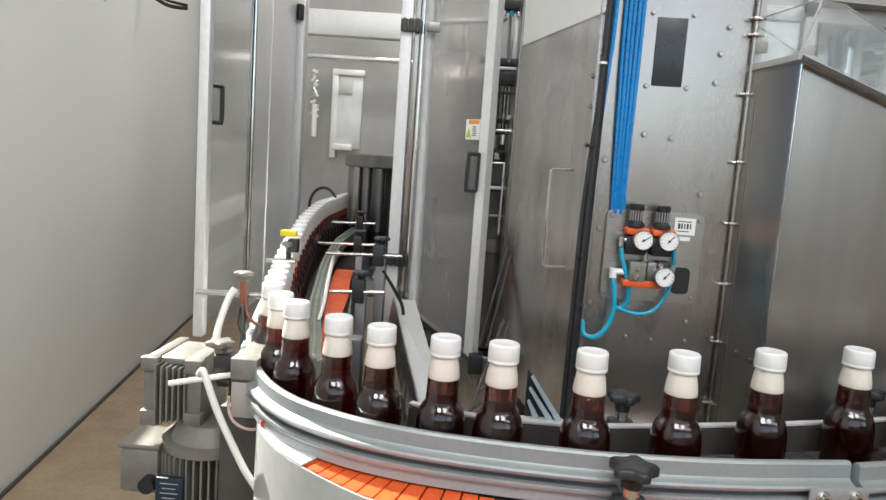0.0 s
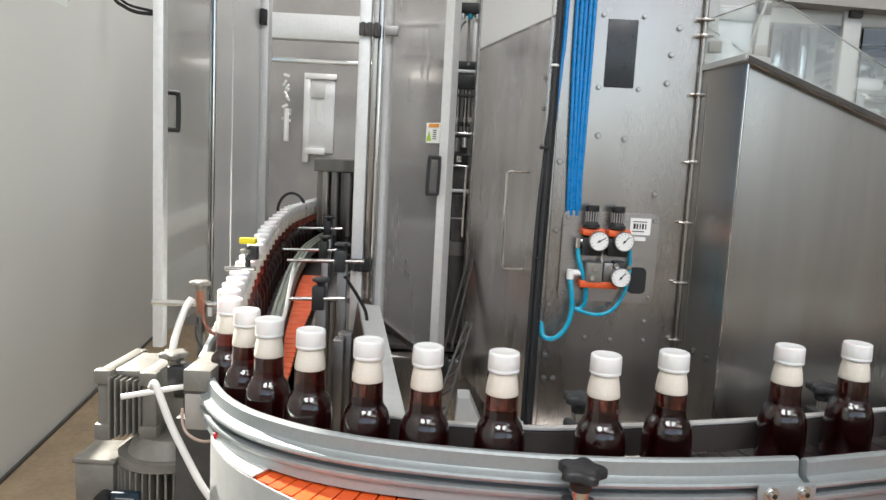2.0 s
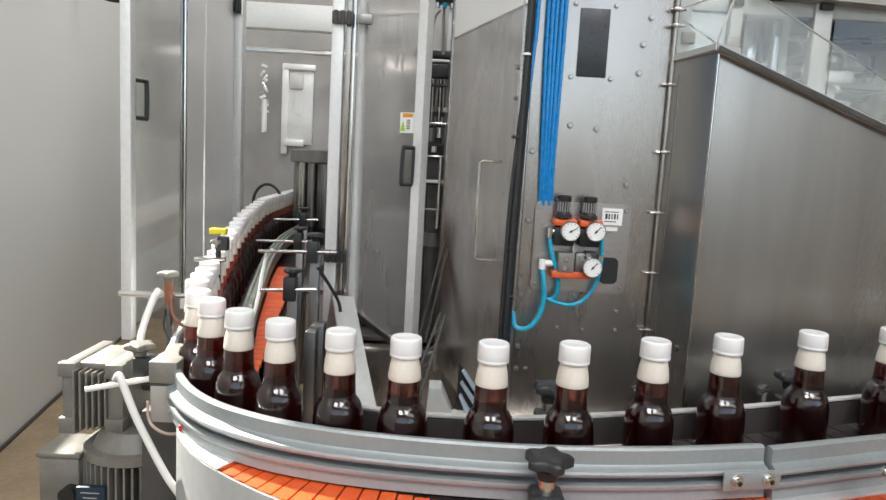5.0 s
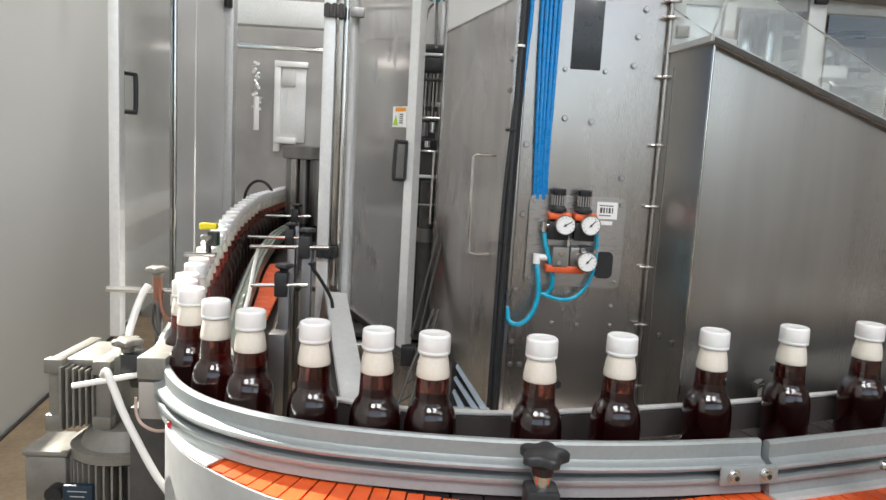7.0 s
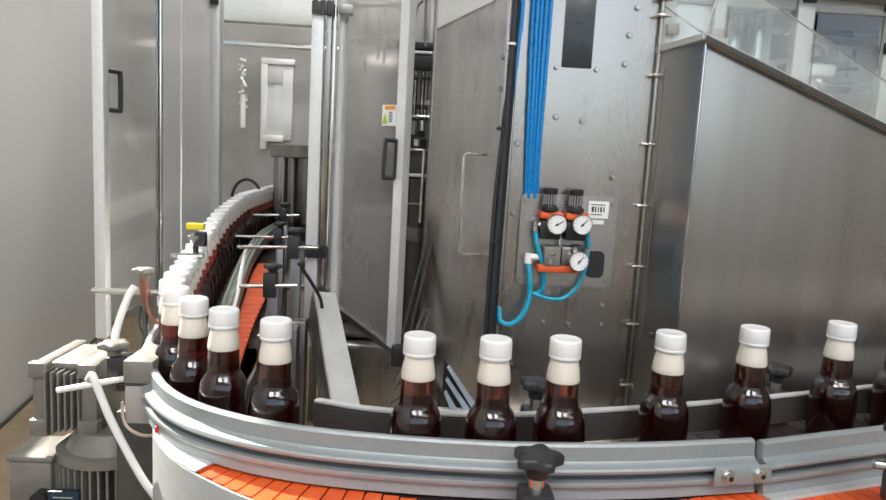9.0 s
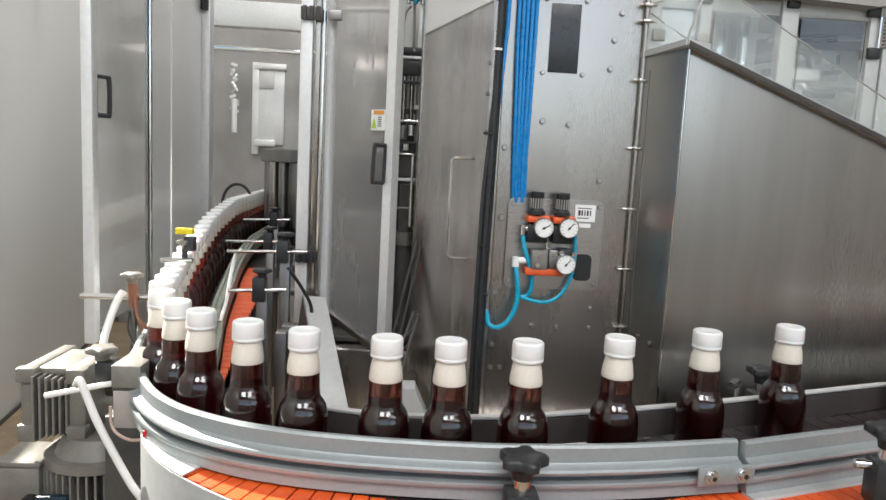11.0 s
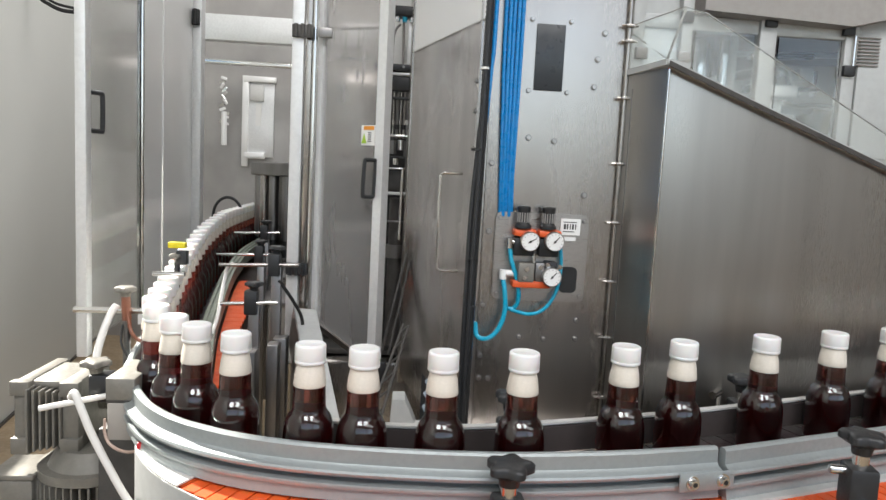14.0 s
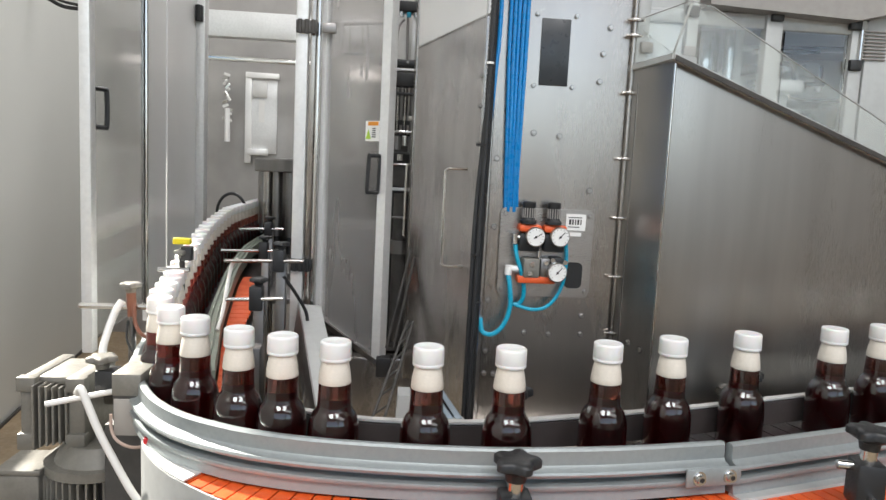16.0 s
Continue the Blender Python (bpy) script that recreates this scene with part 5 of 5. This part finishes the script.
for x, y, w in ((-0.105, 1.62, 0.030), (-0.150, 1.50, 0.034), (-0.110, 1.56, 0.024)):
    part("channel", B((x, y, 0.85), (w, 0.04, 0.40), None, 0.003), STEEL_D, pk)
part("channel_tie", B((-0.11, 1.52, 0.80), (0.10, 0.16, 0.03), None, 0.003), STEEL_D, pk)
part("black_cable", H([(-0.12, 1.66, 1.17), (-0.09, 1.68, 1.12), (-0.07, 1.70, 1.07), (-0.075, 1.72, 1.0)], 0.004, 8), RUBBER_AND_SHADE, pk)
wk = thing("curved_tube", "pale curved tube over the row guide", "tube")
part("tube", H([(-0.222, 1.66, 1.205), (-0.236, 1.665, 1.19), (-0.243, 1.66, 1.15), (-0.246, 1.63, 1.09), (-0.250, 1.60, 1.055)], 0.0042, 10), HOSE_W, wk)

# ---- gear motor ----
gm = thing("gear_motor", "cast aluminium gear motor with cooling fins", "gear motor")


def gpart(name, bm, mat, label=""):
    return part(name, bm, mat, gm, label)


GX = -0.449
# case in a dark colour, which paints the shade between the fins
gpart("gear_case", B((GX, 1.390, 0.975), (0.085, 0.12, 0.11), None, 0.012, 3), IRON_AND_SHADE)
gpart("case_top", B((GX, 1.375, 1.026), (0.080, 0.12, 0.014), None, 0.005), CAST)
gpart("flange", B((GX - 0.041, 1.375, 0.973), (0.024, 0.15, 0.126), None, 0.004), CAST)
gpart("flange", B((GX + 0.041, 1.365, 0.975), (0.028, 0.13, 0.126), None, 0.004), CAST)
for k in range(6):
    gpart("fin", B((GX - 0.025 + 0.0100 * k, 1.316 + 0.002 * k, 0.970), (0.0040, 0.062, 0.112 - 0.003 * k), None, 0.0012, 1), CAST)
for x, y in ((GX - 0.041, 1.298), (GX + 0.041, 1.298)):
    for z in (0.922, 1.024):
        gpart("flange_bolt", R((x, y, z), (x, y + 0.008, z), 0.0055, 12), RUBBER_AND_SHADE)
    gpart("flange_foot", B((x, y + 0.006, 0.922), (0.032, 0.020, 0.030), None, 0.003), CAST)
    gpart("flange_foot", B((x, y + 0.006, 1.024), (0.032, 0.020, 0.026), None, 0.003), CAST)
MX, MY = -0.385, 1.345
gpart("gear_neck", R((MX, MY, 0.915), (MX, MY, 0.880), 0.060, 32, 0.078), CAST)
gpart("motor_flange", R((MX, MY, 0.884), (MX, MY, 0.868), 0.092, 40), CAST)
# core darker than its fins: the shade in the gaps as colour
gpart("motor_body", R((MX, MY, 0.87), (MX, MY, 0.62), 0.064, 32), IRON_AND_SHADE)
for k in range(44):
    a = 2 * math.pi * k / 44
    bm = box(bmesh.new(), (0.078, 0, 0.745), (0.032, 0.0034, 0.244), Matrix.Translation((MX, MY, 0)) @ Matrix.Rotation(a, 4, "Z"))
    gpart("cooling_fin", bm, CAST)
gpart("terminal_box", B((MX - 0.115, MY - 0.02, 0.825), (0.072, 0.085, 0.085), None, 0.006), CAST)
gpart("cable_gland", R((MX - 0.163, MY - 0.02, 0.83), (MX - 0.150, MY - 0.02, 0.83), 0.012, 16), RUBBER_AND_SHADE)
gpart("box_lid", B((MX - 0.115, MY - 0.02, 0.872), (0.078, 0.09, 0.010), None, 0.003), CAST)
gpart("name_plate", B((MX - 0.040, MY - 0.096, 0.808), (0.050, 0.012, 0.056), None, 0.002), BLUE_LABEL, "blue name plate with pale print")
bm = bmesh.new()
for k in range(4):
    box(bm, (MX - 0.040, MY - 0.1025, 0.826 - 0.009 * k), (0.032 - 0.008 * (k % 2), 0.001, 0.0012))
gpart("plate_print", bm, GUARD_ALU)
gpart("shaft_plug", R((MX - 0.092, MY - 0.055, 0.806), (MX - 0.092, MY - 0.082, 0.806), 0.015, 18), RUBBER_AND_SHADE)
gpart("motor_stand", B((MX, MY, 0.31), (0.10, 0.10, 0.62), None, 0.005), STEEL_D)
gpart("drive_shaft", R((GX, 1.39, 0.975), (-0.24, 1.39, 0.975), 0.016, 18), STEEL)
# dark maroon sheet below the sensor box
gpart("maroon_plate", B((-0.290, 1.285, 0.90), (0.075, 0.012, 0.16), None, 0.003), plain("dark_maroon", (0.055, 0.032, 0.032), 0.5))
lamp_cable = thing("wall_cable", "dark cable loop high on the wall", "cable")
part("loop", H([(-1.70, 4.2, 2.255), (-1.80, 4.2, 2.262), (-1.87, 4.2, 2.29), (-1.93, 4.2, 2.34), (-1.95, 4.2, 2.50)], 0.011, 8), RUBBER_AND_SHADE, lamp_cable)
part("loop", H([(-1.70, 4.2, 2.272), (-1.84, 4.2, 2.30), (-1.915, 4.2, 2.36), (-1.95, 4.2, 2.46)], 0.008, 8), RUBBER_AND_SHADE, lamp_cable)

# ---- chain plates, last ----
step = 0.0375


def rail_offset(s):
    return float(np.interp(s, [0.2, 0.4, 0.75, 1.05, 1.4], [0.034, 0.042, 0.095, 0.115, 0.128]))


def plate(s, length, d0, d1, g_=0.0012):
    q = [beside(s + g_, d0), beside(s + length - g_, d0), beside(s + length - g_, d1), beside(s + g_, d1)]
    return slab([(p.x, p.y, BELT + p.z) for p in q], 0.006, (0, 0, -1))


for k in range(150):
    s = -3.6 + step * k
    mesh_object("chain_plate", plate(s, step, -rail_offset(s) + 0.001, 0.066), DARKCHAIN, conveyor)
fine = 0.0208
for k in range(104):
    s = 0.262 + fine * k
    mesh_object("orange_plate", plate(s, fine, lane(s)[0] + 0.001, -rail_offset(s) - 0.001), CHAIN, conveyor)
for k in range(28):
    s = -1.05 + step * k
    mesh_object("orange_plate", plate(s, step, 0.092, float(np.interp(s, [-0.75, -0.10], [0.150, 0.102]))), CHAIN, conveyor)
rest = bmesh.new()
for k in range(66):
    s = -3.6 + step * 150 + k * 0.10
    t_ = plate(s, 0.10, -rail_offset(s) + 0.001, 0.066)
    me_ = bpy.data.meshes.new("tmp")
    t_.to_mesh(me_), t_.free()
    rest.from_mesh(me_)
    bpy.data.meshes.remove(me_)
tagged(mesh_object("chain", rest, DARKCHAIN, conveyor), kind="stuff")


def motions():
    """The bottles ride along the chain: packed in the row, drawn apart round the bend."""
    for ob, row in zip(BOTTLES, TRACKS):
        keys = []
        for t, s in zip(TIMES, row):
            p = on_line(s)
            keys.append((t, pose(p.x, p.y, BASE + p.z)))
        walk(ob, keys)


motions()
